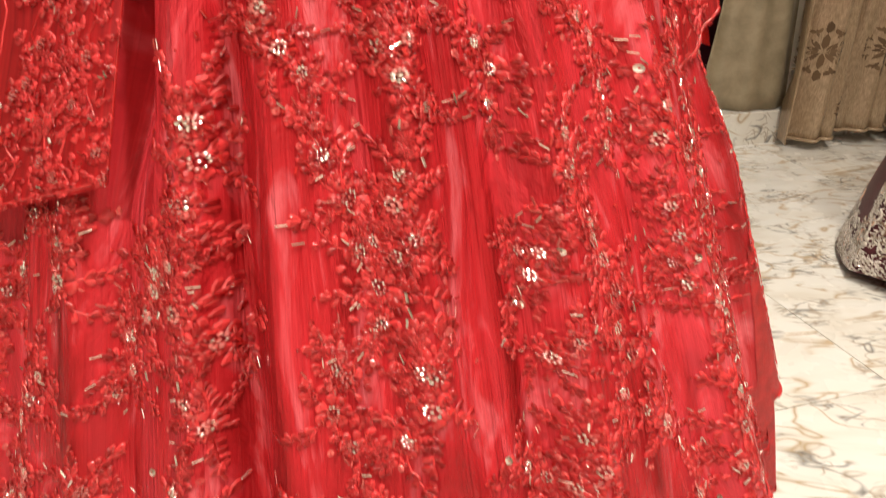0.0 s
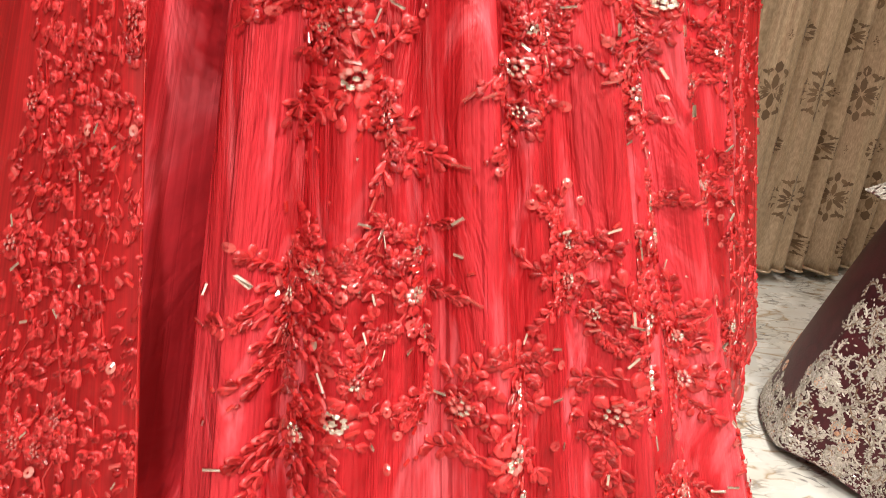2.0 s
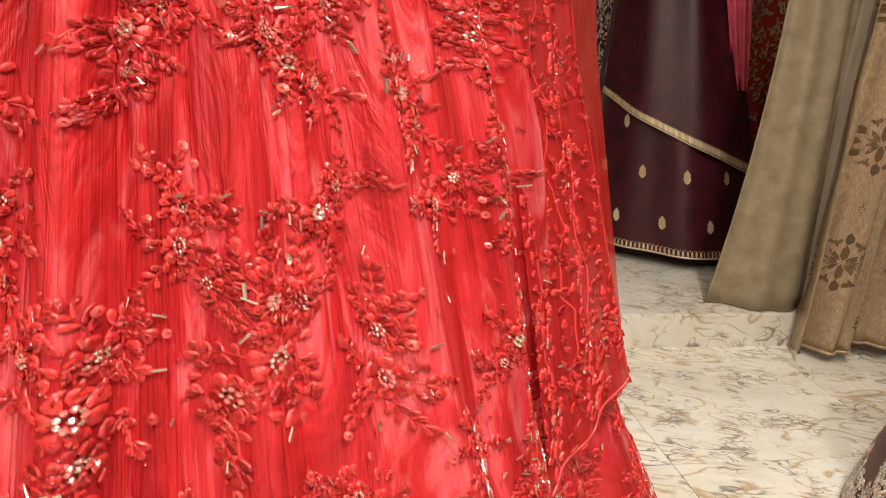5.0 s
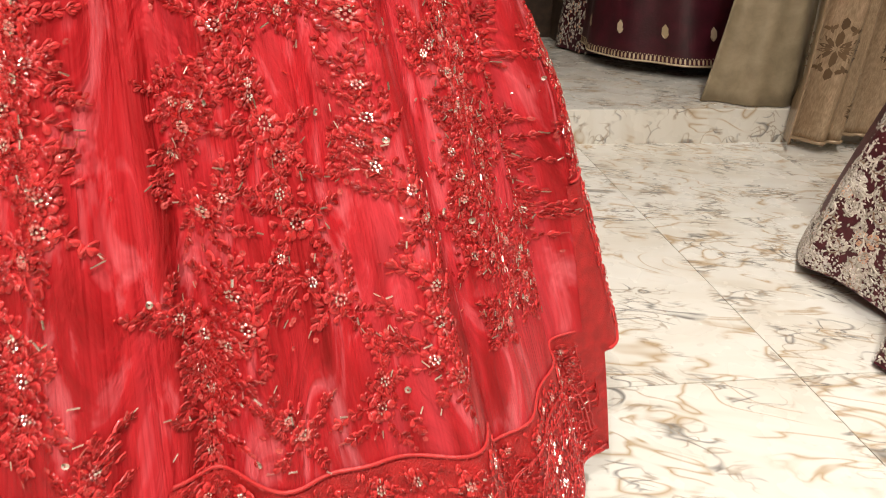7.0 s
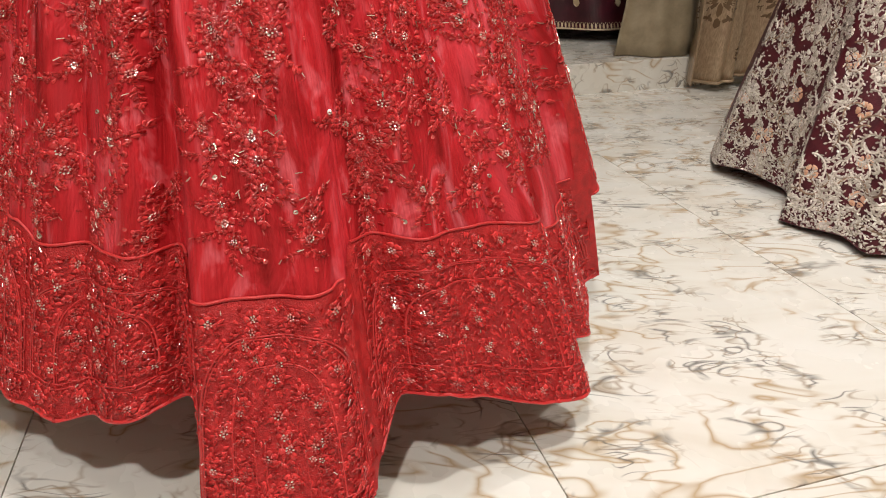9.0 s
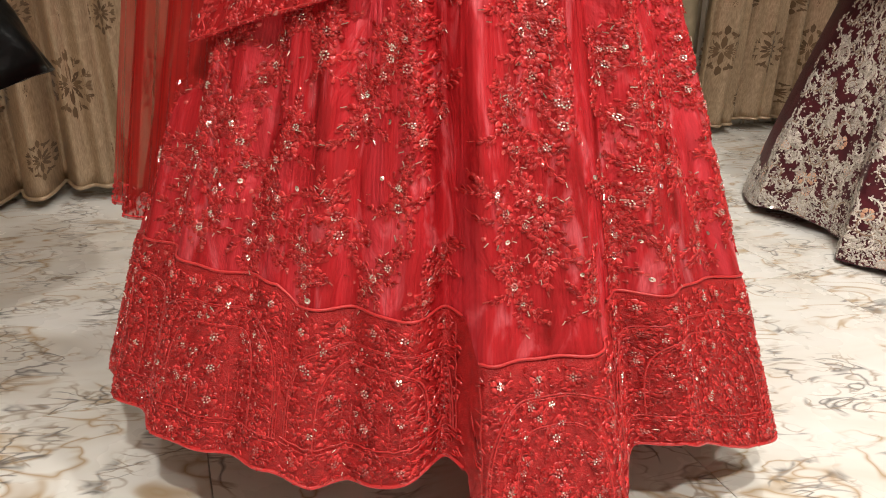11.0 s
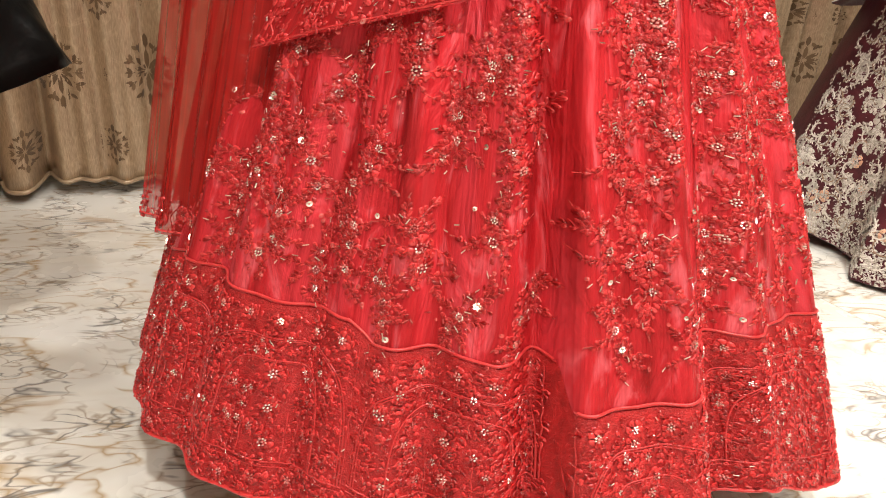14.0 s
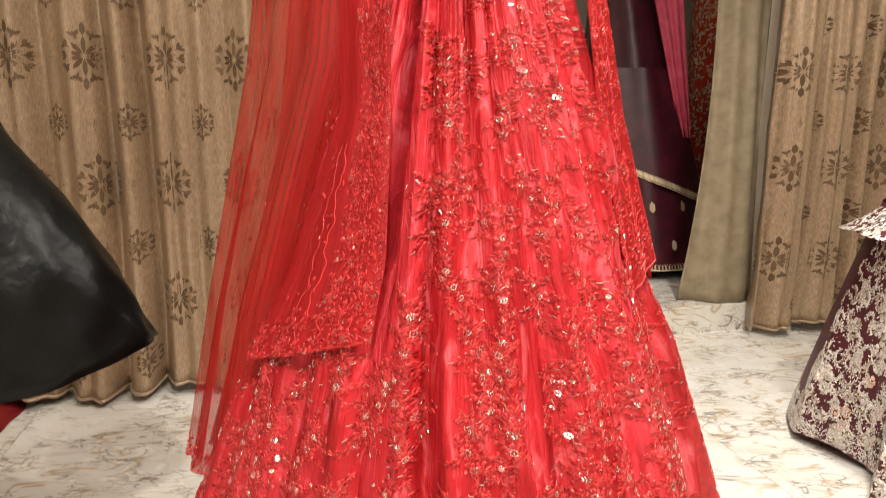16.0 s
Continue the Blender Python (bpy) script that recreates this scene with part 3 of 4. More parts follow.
def hem_z(t):
    return np.interp(wrap(t), HEM_T, HEM_Z)


def band_z(t):
    return np.interp(wrap(t), BAND_T, BAND_Z)


dress = thing("red_gown", "full red net skirt with raised floral beadwork on a display stand", "dress")
ts = np.unique(np.concatenate([np.radians(np.linspace(-180, 180, 841)), np.radians([-0.6, 0.4, 19.0, 21.0, 22.5, 58.6, 60, 90.5, 92])]))


def body_place(t, w):
    low = np.minimum(np.minimum(band_z(t - 0.04), band_z(t + 0.04)), band_z(t)) - 0.01
    return skirt_at(t, WAIST + (low - WAIST) * w)


def border_place(t, w):
    b = band_z(t) - 0.001
    return skirt_at(t, b + (hem_z(t) - b) * w) + 0.0015 * np.stack([np.sin(t), -np.cos(t), 0 * t], -1)


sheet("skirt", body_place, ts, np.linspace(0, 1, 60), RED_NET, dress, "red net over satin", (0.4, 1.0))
border = sheet("border", border_place, ts, np.linspace(0, 1, 22), RED_GROUND, dress, "deep embroidered red border", (0.45, 0.3))

RUNS = [(-180, -0.8), (0.6, 20.8), (22.7, 58.4), (60.2, 90.3), (92.2, 180)]
for lo, hi in RUNS:
    run = ts[(ts >= radians(lo)) & (ts <= radians(hi))]
    for name, level, rad in (("border_piping", band_z, 0.0018), ("hem_piping", hem_z, 0.0024)):
        bag = Bag()
        bag.cord(run * 0.45, np.zeros(len(run)), rad, 0, 0.0012)
        if name == "border_piping":
            bag.braid(run * 0.45, np.zeros(len(run)), 0.0042, 0, 0.0016)
        link_mesh(name, lay(bag, lambda a, b: skirt_surf(a, level(a) + b + 0.002), 0, 0, 1 / 0.45), bag.f, RED_CORD, border)

bm = bmesh.new()
bmesh.ops.create_cone(bm, cap_ends=True, segments=48, radius1=0.172, radius2=0.158, depth=0.05, matrix=Matrix.Translation((CX, CY, WAIST + 0.012)))
part("waistband", bm, RED_CORD, dress)
bm = bmesh.new()
bmesh.ops.create_cone(bm, cap_ends=True, segments=20, radius1=0.018, radius2=0.018, depth=WAIST - 0.02, matrix=Matrix.Translation((CX, CY + 0.05, WAIST / 2)))
part("stand_pole", bm, BLACK_METAL, dress, "black stand pole inside the skirt")
bm = bmesh.new()
bmesh.ops.create_cone(bm, cap_ends=True, segments=40, radius1=0.17, radius2=0.16, depth=0.012, matrix=Matrix.Translation((CX, CY + 0.05, 0.006)))
part("stand_base", bm, BLACK_METAL, dress, "black round stand base")


def twig(bag, x, y, ang, long, rng, s, tip):
    """A curved stem with pairs of looped leaves, ending in a loop, a bugle or a small disc."""
    n = 5
    bend = rng.uniform(-1.1, 1.1)
    f = np.linspace(0, 1, n)
    a = ang + bend * f
    xs = x + np.concatenate([[0], np.cumsum(np.cos(a[1:]))]) * long / (n - 1)
    ys = y + np.concatenate([[0], np.cumsum(np.sin(a[1:]))]) * long / (n - 1)
    bag.cord(xs, ys, 0.0007, 0)
    for j in range(1, n):
        for side in (-1, 1):
            if rng.random() < 0.86:
                bag.loop(xs[j], ys[j], a[j] + side * rng.uniform(0.55, 1.0), s * rng.uniform(0.0058, 0.0086), s * rng.uniform(0.0030, 0.0042), rng.uniform(0.0018, 0.0032), 0)
    bag.loop(xs[-1], ys[-1], a[-1], s * 0.009, s * 0.0046, 0.0028, 0)
    ex, ey = xs[-1] + 0.011 * s * math.cos(a[-1]), ys[-1] + 0.011 * s * math.sin(a[-1])
    if tip in (0, 3):
        bag.bead(ex, ey, 0.00085, 5 if rng.random() < 0.5 else 1, 0.0025, 3.6, a[-1] + rng.uniform(-0.6, 0.6))
    elif tip == 1:
        bag.sequin(ex, ey, rng.uniform(0.0020, 0.0027), 4, rng, 0.003)
    elif tip == 2:
        bag.round_bead(ex, ey, 0.0012, 2, 0.001)


def sprig(rng, size):
    """A spray: one to three flowers with bead hearts, and leafy twigs that spread from them."""
    bag, s = Bag(), min(1.15, size / 0.085)
    lean = 1.57 + rng.uniform(-0.55, 0.55)
    flowers = [(0.0, 0.0, 0.0125)]
    for i in range(int(rng.integers(1, 4)) if size > 0.04 else 0):
        a = lean + (math.pi if i % 2 else 0) + rng.uniform(-0.7, 0.7)
        d = rng.uniform(0.020, 0.029)
        flowers.append((d * math.cos(a), d * math.sin(a), rng.uniform(0.0085, 0.0115)))
    for i, (x, y, r) in enumerate(flowers):
        x, y, r = x * s, y * s, r * max(0.6, s)
        bag.flower(x, y, r, int(rng.integers(6, 9)), 0, 3 if (i + int(rng.integers(0, 2))) % 2 else 1, rng, 10 if i == 0 else 8, 5)
        for k in range(16):
            a, d = rng.uniform(0, 6.283), r * rng.uniform(0.45, 1.15)
            bag.bead(x + d * math.cos(a), y + d * math.sin(a), rng.uniform(0.0007, 0.0011), 2 if rng.random() < 0.55 else (4 if rng.random() < 0.6 else 1), 0.0025, rng.uniform(1.0, 2.6), rng.uniform(0, 3.14))
        for k in range(9):
            a, d = rng.uniform(0, 6.283), r * rng.uniform(0.85, 1.35)
            bag.loop(x + d * math.cos(a), y + d * math.sin(a), a + rng.uniform(-0.7, 0.7), 0.0075 * s, 0.0042 * s, 0.0024, 0)
        spread = 5 if i == 0 else 3
        for k in range(spread):
            away = math.atan2(y, x) if i else lean + k * 2 * math.pi / spread
            a = away + (rng.uniform(-0.9, 0.9) if i else rng.uniform(-0.5, 0.5))
            twig(bag, x + 0.8 * r * math.cos(a), y + 0.8 * r * math.sin(a), a, s * rng.uniform(0.013, 0.026), rng, s, int(rng.integers(0, 4)))
    for k in range(int(rng.integers(1, 4))):
        a, d = rng.uniform(0, 6.283), size * rng.uniform(0.15, 0.5)
        bag.bead(d * math.cos(a), d * math.sin(a), 0.00095, 5, 0.003, rng.uniform(2.8, 4.0), rng.uniform(0, 3.14))
    for k in range(int(rng.integers(1, 4))):
        a, d = rng.uniform(0, 6.283), size * rng.uniform(0.2, 0.5)
        bag.sequin(d * math.cos(a), d * math.sin(a), rng.uniform(0.0018, 0.0026), 4, rng, 0.0035)
    if rng.random() < 0.34:
        a, d = rng.uniform(0, 6.283), size * rng.uniform(0.3, 0.6)
        bag.sequin(d * math.cos(a), d * math.sin(a), rng.uniform(0.0024, 0.0034), 5, rng, 0.004)
    return bag


def smooth_span(d, z):
    """The stretch of the skirt, in degrees, between the sharp folds on either side of d."""
    if z < 0.56:
        cuts = [-180, -0.9, 21.6, 59.2, 91.5, 180]
    elif z < 0.66:
        cuts = [-180, -0.9, 21.6, 59.2, 180]
    elif z < 0.76:
        cuts = [-180, -21.5, -14.2, -0.9, 21.6, 59.2, 180]
    else:
        cuts = [-180, -21.5, -14.2, 180]
    for lo, hi in zip(cuts[:-1], cuts[1:]):
        if lo <= d <= hi:
            return lo, hi
    return -180, 180


SPRIG_MATS = [RED_THREAD, PEARL, RED_BEAD, CRYSTAL, PINK_SEQUIN, GLINT]
rng = np.random.default_rng(11)
z, row = 0.405, 0
while z < 1.26:
    r0 = 0.60 - 0.335 * z
    gap = 0.083 if z < 0.9 else 0.076
    count = max(8, int(2 * math.pi * r0 / gap))
    for k in range(count):
        t0 = (k + 0.5 * (row % 2) + rng.uniform(-0.16, 0.16)) / count * 2 * math.pi - math.pi
        z0 = z + rng.uniform(-0.020, 0.020)
        size = rng.uniform(0.074, 0.098) * (0.86 if z > 0.95 else 1.0)
        d0 = math.degrees(wrap(t0))
        if (z0 > 0.62 and -21.5 < d0 < -14.2) or (abs(d0 - 5) > 130 and k % 2):
            continue
        lo, hi = smooth_span(d0, z0)
        ext = math.degrees((0.60 if z0 > 0.62 else 0.50) * size / r0) + 0.5
        d0 = min(max(d0, lo + ext), hi - ext) if hi - lo > 2 * ext else (lo + hi) / 2
        t0 = radians(d0)
        floor_z = float(band_z(np.array([t0]))[0])
        if z0 - size * 0.5 < floor_z:
            z0 = floor_z + size * 0.54
        bag = sprig(rng, size)
        pos = lay(bag, skirt_surf, t0, z0, 1 / r0)
        link_mesh("flower_spray", pos, bag.f, SPRIG_MATS, dress, slots=bag.s, kind="stuff")
    z += 0.080 if z < 0.9 else 0.072
    row += 1

# smaller sprays crowd the side under the scarf's end
for d0 in (67, 75, 83, 98, 107, 116):
    for z0 in (0.40, 0.47, 0.54, 0.61, 0.68, 0.75):
        t0, z0 = radians(d0 + rng.uniform(-1.5, 1.5)), z0 + rng.uniform(-0.015, 0.015)
        if z0 > float(band_z(np.array([t0]))[0]) + 0.035:
            bag = sprig(rng, 0.052)
            link_mesh("flower_spray", lay(bag, skirt_surf, t0, z0, 1 / 0.40), bag.f, SPRIG_MATS, dress, slots=bag.s, kind="stuff")

# loose bugles and sequins between the sprays
bag = Bag()
for k in range(1000):
    d0, z0 = rng.uniform(-180, 180), rng.uniform(0.40, 1.25)
    lo, hi = smooth_span(d0, z0)
    if d0 - lo < 2 or hi - d0 < 2:
        continue
    x0 = radians(d0) * 0.35
    if k % 9 == 0:
        bag.sequin(x0, z0, rng.uniform(0.0018, 0.0028), 2, rng)
    else:
        bag.bead(x0, z0, 0.0009, 0 if rng.random() < 0.3 else 1, 0.001, rng.uniform(1, 3), rng.uniform(0, 3.14))
link_mesh("loose_bead", lay(bag, skirt_surf, 0, 0, 1 / 0.35), bag.f, [GLINT, RED_BEAD, PINK_SEQUIN], dress, slots=bag.s, kind="stuff")


# the border's arches
def arch_line(w, h, n=26):
    """Half width w, height h: a pointed arch from foot to foot."""
    s = np.linspace(-1, 1, n)
    x = w * np.sign(s) * (1 - (1 - np.abs(s)) ** 2.2) ** 0.9
    y = h * (1 - np.abs(s) ** 2.6) ** 0.75
    return x, y


def under_arch(x, w, h):
    """Height of the arch of half width w and height h over the place x; below zero outside it."""
    q = np.clip(abs(x) / w, 0, 1) ** (1 / 0.9)
    a = 1 - (1 - q) ** (1 / 2.2)
    return h * max(0.0, 1 - a**2.6) ** 0.75 if abs(x) < w else -1.0


def border_panel(width, height, rng, rich):
    """Flat embroidery for one panel; its top edge is y = 0 and its hem y = -height."""
    bag, hw = Bag(), width / 2
    foot = -height + 0.046
    rise = -0.036 - foot
    for scale, rad in ((0.955, 0.0010), (0.925, 0.0006), (0.62, 0.0008), (0.595, 0.0005)):
        x, y = arch_line(hw * scale, rise * (0.50 + 0.50 * scale), 60)
        bag.cord(x, foot + y, rad, 0, 0.0014)
    for x in (-0.985 * hw, 0.985 * hw, -0.36 * hw, -0.24 * hw, 0.24 * hw, 0.36 * hw):
        tall = -0.012 if abs(x) > 0.9 * hw else foot + 0.40 * rise
        ys = np.linspace(foot, tall, 14)
        bag.cord(x + 0.0008 * np.sin(ys * 260), ys, 0.0007, 0, 0.0008)
    xs = np.linspace(-hw, hw, 30)
    bag.cord(xs, foot + 0.0008 * np.sin(xs * 330), 0.0009, 0, 0.0010)
    bag.cord(xs, np.full(30, foot - 0.006), 0.0006, 0, 0.0008)
    count = max(3, int(width / 0.040))
    for k in range(count):
        x = -hw + (k + 0.5) * width / count
        bag.flower(x + rng.uniform(-0.004, 0.004), -0.021 + rng.uniform(-0.004, 0.004), 0.0105, 6, 3, 5, rng, 7, 6)
        bag.flower(x + rng.uniform(-0.004, 0.004), foot - 0.024 + rng.uniform(-0.005, 0.005), 0.0100, 6, 3, 5 if k % 2 else 1, rng, 6)
    for cy in np.arange(foot + 0.024, foot + 0.80 * rise, 0.040):
        bag.flower(rng.uniform(-0.006, 0.006), cy, 0.0125, 7, 3, 5, rng, 8, 6)
        for side in (-1, 1):
            x = side * hw * rng.uniform(0.42, 0.52)
            if under_arch(x, 0.57 * hw, 0.78 * rise) > cy - foot:
                bag.flower(x, cy + 0.014, 0.0085, 6, 3, 1, rng, 5)
    for k in range(int(width * height * 420)):
        bag.flower(rng.uniform(-0.93, 0.93) * hw, rng.uniform(foot + 0.012, -0.035), rng.uniform(0.0075, 0.0105), 6, 3, 5 if k % 2 else 1, rng, 6, 6)
    for k in range(int(width * height * (30000 if rich else 9000))):
        x, y = rng.uniform(-hw, hw), rng.uniform(-height + 0.004, -0.010)
        up = y - foot
        outer, inner = under_arch(x, 0.90 * hw, 0.95 * rise), under_arch(x, 0.63 * hw, 0.815 * rise)
        if up < 0:
            keep, a = 0.75, rng.uniform(0, 6.283)
        elif up < inner:
            keep, a = 0.55, 1.57 + 1.2 * math.sin(x * 120) + rng.uniform(-0.8, 0.8)
        elif up < outer:
            keep, a = 1.0, math.atan2(up, x) + (0.9 if k % 2 else -0.9) + rng.uniform(-0.3, 0.3)
        else:
            keep, a = 0.48, 1.57 + 1.6 * math.sin(x * 70 + y * 40) + rng.uniform(-0.5, 0.5)
        if rng.random() < keep:
            bag.loop(x, y, a, rng.uniform(0.0058, 0.0096), rng.uniform(0.0034, 0.0046), rng.uniform(0.0014, 0.0028), 3)
    for k in range(int(width * height * (11000 if rich else 4000))):
        x, y = rng.uniform(-hw, hw), rng.uniform(-height + 0.004, -0.01)
        pick = rng.random()
        if pick < 0.10:
            bag.round_bead(x, y, rng.uniform(0.0009, 0.0013), 1 if pick < 0.06 else 5, 0.0018)
        else:
            bag.bead(x, y, 0.0009, 6 if pick < 0.15 else 1 if pick < 0.22 else (4 if pick < 0.34 else 2), 0.002, rng.uniform(1, 3.0), rng.uniform(0, 3.14))
    return bag


SPANS = [(-180, -157), (-157, -136), (-136, -115), (-115, -95), (-95, -76), (-76, -53), (-53, -27.5), (-27.5, -1.2), (0.4, 21.0), (22.8, 58.2), (60.0, 90.2), (94, 130), (130, 155), (155, 180)]
for lo, hi in SPANS:
    lo, hi = radians(lo + 0.3), radians(hi - 0.3)
    mid = (lo + hi) / 2
    r0 = float(skirt_radius(np.array([mid]), np.array([0.22]))[0])
    high = float((band_z(np.array([mid])) - hem_z(np.array([mid])))[0])
    rng = np.random.default_rng(int(1000 + math.degrees(mid)))
    bag = border_panel((hi - lo) * r0, high, rng, abs(math.degrees(mid)) < 112)
    width = (hi - lo) * r0

    def panel_surf(x, y):
        t = mid + x / r0
        b, h = band_z(t), hem_z(t)
        p, n = skirt_surf(t, np.clip(b + y / high * (b - h), h, b))
        return p + n * 0.0022, n

    pos = lay(bag, panel_surf, 0, 0)
    link_mesh("embroidered_panel", pos, bag.f, [RED_CORD, PEARL, RED_BEAD, RED_STITCH, PINK_SEQUIN, CRYSTAL, GLINT], border, slots=bag.s)


# ---- the dupatta ----
dupatta = thing("dupatta", "long red net scarf with beaded border draped over the red skirt", "scarf")
TOP = 1.42


def keyed_sheet(rows, ripple, waves, phase=0.0, tilt=0.0, bow=0.02):
    """A hanging cloth whose two edges run through rows of (left x, y, right x, y, z), from the top down."""
    k = np.array(rows, float)
    z_at = -k[:, 4]

    def place(a, b):
        z = k[0, 4] + (k[-1, 4] - k[0, 4]) * b
        e = [np.interp(-z, z_at, k[:, i]) for i in range(4)]
        x, y = e[0] + (e[2] - e[0]) * a, e[1] + (e[3] - e[1]) * a
        d = ripple * np.sin(waves * a + phase + 1.5 * b) * (0.5 + 0.5 * b)
        away = np.stack([x - CX, y - CY], -1)
        away /= np.linalg.norm(away, axis=1, keepdims=True)
        sag = bow * a * (1 - a) * 4
        return np.stack([x + away[:, 0] * (d + sag), y + away[:, 1] * (d + sag), z + tilt * b**2 * (a - 0.5)], -1)

    return place


left = keyed_sheet([(-0.31, -0.47, -0.215, -0.575, TOP), (-0.295, -0.545, -0.205, -0.605, 1.08), (-0.385, -0.585, -0.209, -0.67, 0.82), (-0.455, -0.600, -0.228, -0.715, 0.69)], 0.004, 14, 0, 0.075)
veil = keyed_sheet([(-0.475, -0.34, -0.26, -0.46, TOP), (-0.50, -0.37, -0.28, -0.52, 1.15), (-0.575, -0.41, -0.40, -0.60, 0.72), (-0.632, -0.43, -0.47, -0.62, 0.385)], 0.014, 19)
back_veil = keyed_sheet([(-0.43, -0.25, -0.25, -0.36, TOP), (-0.47, -0.28, -0.28, -0.40, 1.0), (-0.60, -0.40, -0.50, -0.50, 0.40)], 0.010, 23, 2.0)
right = keyed_sheet([(0.090, -0.450, 0.125, -0.400, TOP), (0.150, -0.428, 0.200, -0.393, 1.05), (0.216, -0.474, 0.282, -0.375, 0.755)], 0.003, 13, 0, 0.06, 0.0)
right_veil = keyed_sheet([(0.122, -0.402, 0.190, -0.14, TOP), (0.197, -0.392, 0.243, -0.15, 1.06), (0.278, -0.376, 0.298, -0.27, 0.75)], 0.004, 12, 1.0, 0.0, 0.0)
grid_a, grid_b = np.linspace(0, 1, 80), np.linspace(0, 1, 60)
sheets = {}
for name, place, material, label in (("front_fall", left, RED_VEIL, "embroidered red net end"), ("back_fall", veil, RED_SHEER, "see-through red net"), ("under_fall", back_veil, RED_SHEER, "see-through red net"), ("side_fall", right, RED_VEIL, "embroidered red net end"), ("rear_fall", right_veil, RED_SHEER, "see-through red net")):
    sheets[name] = sheet(name, place, grid_a, grid_b, material, dupatta, label, (1.0, 1.0))


def veil_work(name, place, wide, long, zones, rng):
    """Vines, flowers and beads on parts of a fall: zones of (a0, a1, b0, b1, leaves per square metre)."""
    bag = Bag()
    for a0, a1, b0, b1, dense in zones:
        area = (a1 - a0) * wide * (b1 - b0) * long
        for k in range(int(area * dense)):
            x, y = rng.uniform(a0, a1) * wide, rng.uniform(b0, b1) * long
            ang = 1.57 + 1.1 * math.sin(y * 70 + 5 * x) + rng.uniform(-0.9, 0.9)
            bag.loop(x, y, ang, rng.uniform(0.0060, 0.0105), rng.uniform(0.0034, 0.0048), rng.uniform(0.002, 0.0036), 0)
        for k in range(int(area * dense / 5)):
            x, y = rng.uniform(a0, a1) * wide, rng.uniform(b0, b1) * long
            pick = rng.random()
            bag.bead(x, y, rng.uniform(0.0008, 0.0013), 5 if pick < 0.22 else (4 if pick < 0.5 else 2), 0.002, rng.uniform(1, 3), rng.uniform(0, 3.14))
        for k in range(int(area * dense / 60)):
            bag.flower(rng.uniform(a0, a1) * wide, rng.uniform(b0, b1) * long, 0.010, 6, 0, 1, rng, 7)
        for k in range(int(area * dense / 120)):
            bag.sequin(rng.uniform(a0, a1) * wide, rng.uniform(b0, b1) * long, 0.003, 3, rng)
        for k in range(max(2, int((a1 - a0) * wide / 0.034)) if dense > 1000 else 0):
            n = 40
            ys = np.linspace(b0, b1, n) * long
            xs = (a0 + (k + 0.5) * 0.034 / wide) * wide + 0.006 * np.sin(ys * 75 + k * 2) + 0.003 * np.sin(ys * 190 + k)
            bag.cord(np.clip(xs, a0 * wide, a1 * wide), ys, 0.0008, 0)
    ys = np.linspace(0, 1, 60) * long
    if name != "back_fall":
        bag.cord(np.full(60, zones[0][1] * wide * 0.995 if zones[0][1] > 0.6 else 0.004), ys, 0.0012, 0)
    xs = np.linspace(0, 1, 40) * wide
    bag.cord(xs, np.full(40, long * 0.995), 0.0014, 0)

    def surf(x, y):
        p, n = with_normals(place, np.clip(x / wide, 0, 1), np.clip(y / long, 0, 1))
        out = p - np.array([CX, CY, 0.7])
        out[:, 2] = 0
        return p, n * np.sign((n * out).sum(1, keepdims=True))

    link_mesh("beadwork", lay(bag, surf, 0, 0), bag.f, SPRIG_MATS, sheets[name], slots=bag.s, kind="stuff")


veil_work("front_fall", left, 0.26, 0.78, [(0.58, 1.0, 0.0, 0.93, 20000), (0.0, 1.0, 0.915, 1.0, 16000), (0.15, 0.6, 0.55, 0.92, 1100)], np.random.default_rng(5))
veil_work("side_fall", right, 0.115, 0.68, [(0.0, 1.0, 0.0, 0.93, 11000), (0.0, 1.0, 0.88, 1.0, 12000)], np.random.default_rng(6))
veil_work("back_fall", veil, 0.45, 0.95, [(0.0, 1.0, 0.95, 1.0, 9000), (0.0, 1.0, 0.1, 0.95, 25)], np.random.default_rng(7))

# ---- the other garments ----
def cone_dress(cx, cy, z0, z1, r0, r1, folds, seed, flare=1.0):
    """A skirt on a stand as a surface of angle and height."""
    rng = np.random.default_rng(seed)
    ph = rng.uniform(0, 6.28, 3)

    def place(t, z):
        w = np.clip((z - z0) / (z1 - z0), 0, 1)
        r = r0 + (r1 - r0) * w**flare
        low = 1 - w
        r = r + low * sum(a * np.sin(n * t + f + 0.5 * np.sin(2 * t + f)) for (n, a), f in zip(folds, ph))
        return np.stack([cx + r * np.sin(t), cy - r * np.cos(t), z], -1)

    return place


ALL_ROUND = np.radians(np.linspace(-180, 180, 241))

# maroon skirt crowded with silver work
silver_gown = thing("silver_embroidered_gown", "maroon gown crowded with silver and peach floral embroidery", "dress")
EX, EY = 1.52, 0.34


FLARE = [(-180, 0.54), (-140, 0.55), (-112, 0.515), (-103, 0.515), (-94, 0.45), (-78, 0.385), (-68, 0.40), (-60, 0.55), (-50, 0.555), (-43, 0.56), (-38, 0.615), (-33, 0.58), (-20, 0.53), (0, 0.57), (30, 0.53), (60, 0.57), (100, 0.53), (140, 0.56), (180, 0.54)]
FLARE_T, FLARE_R = np.radians([a for a, _ in FLARE]), np.array([b for _, b in FLARE])


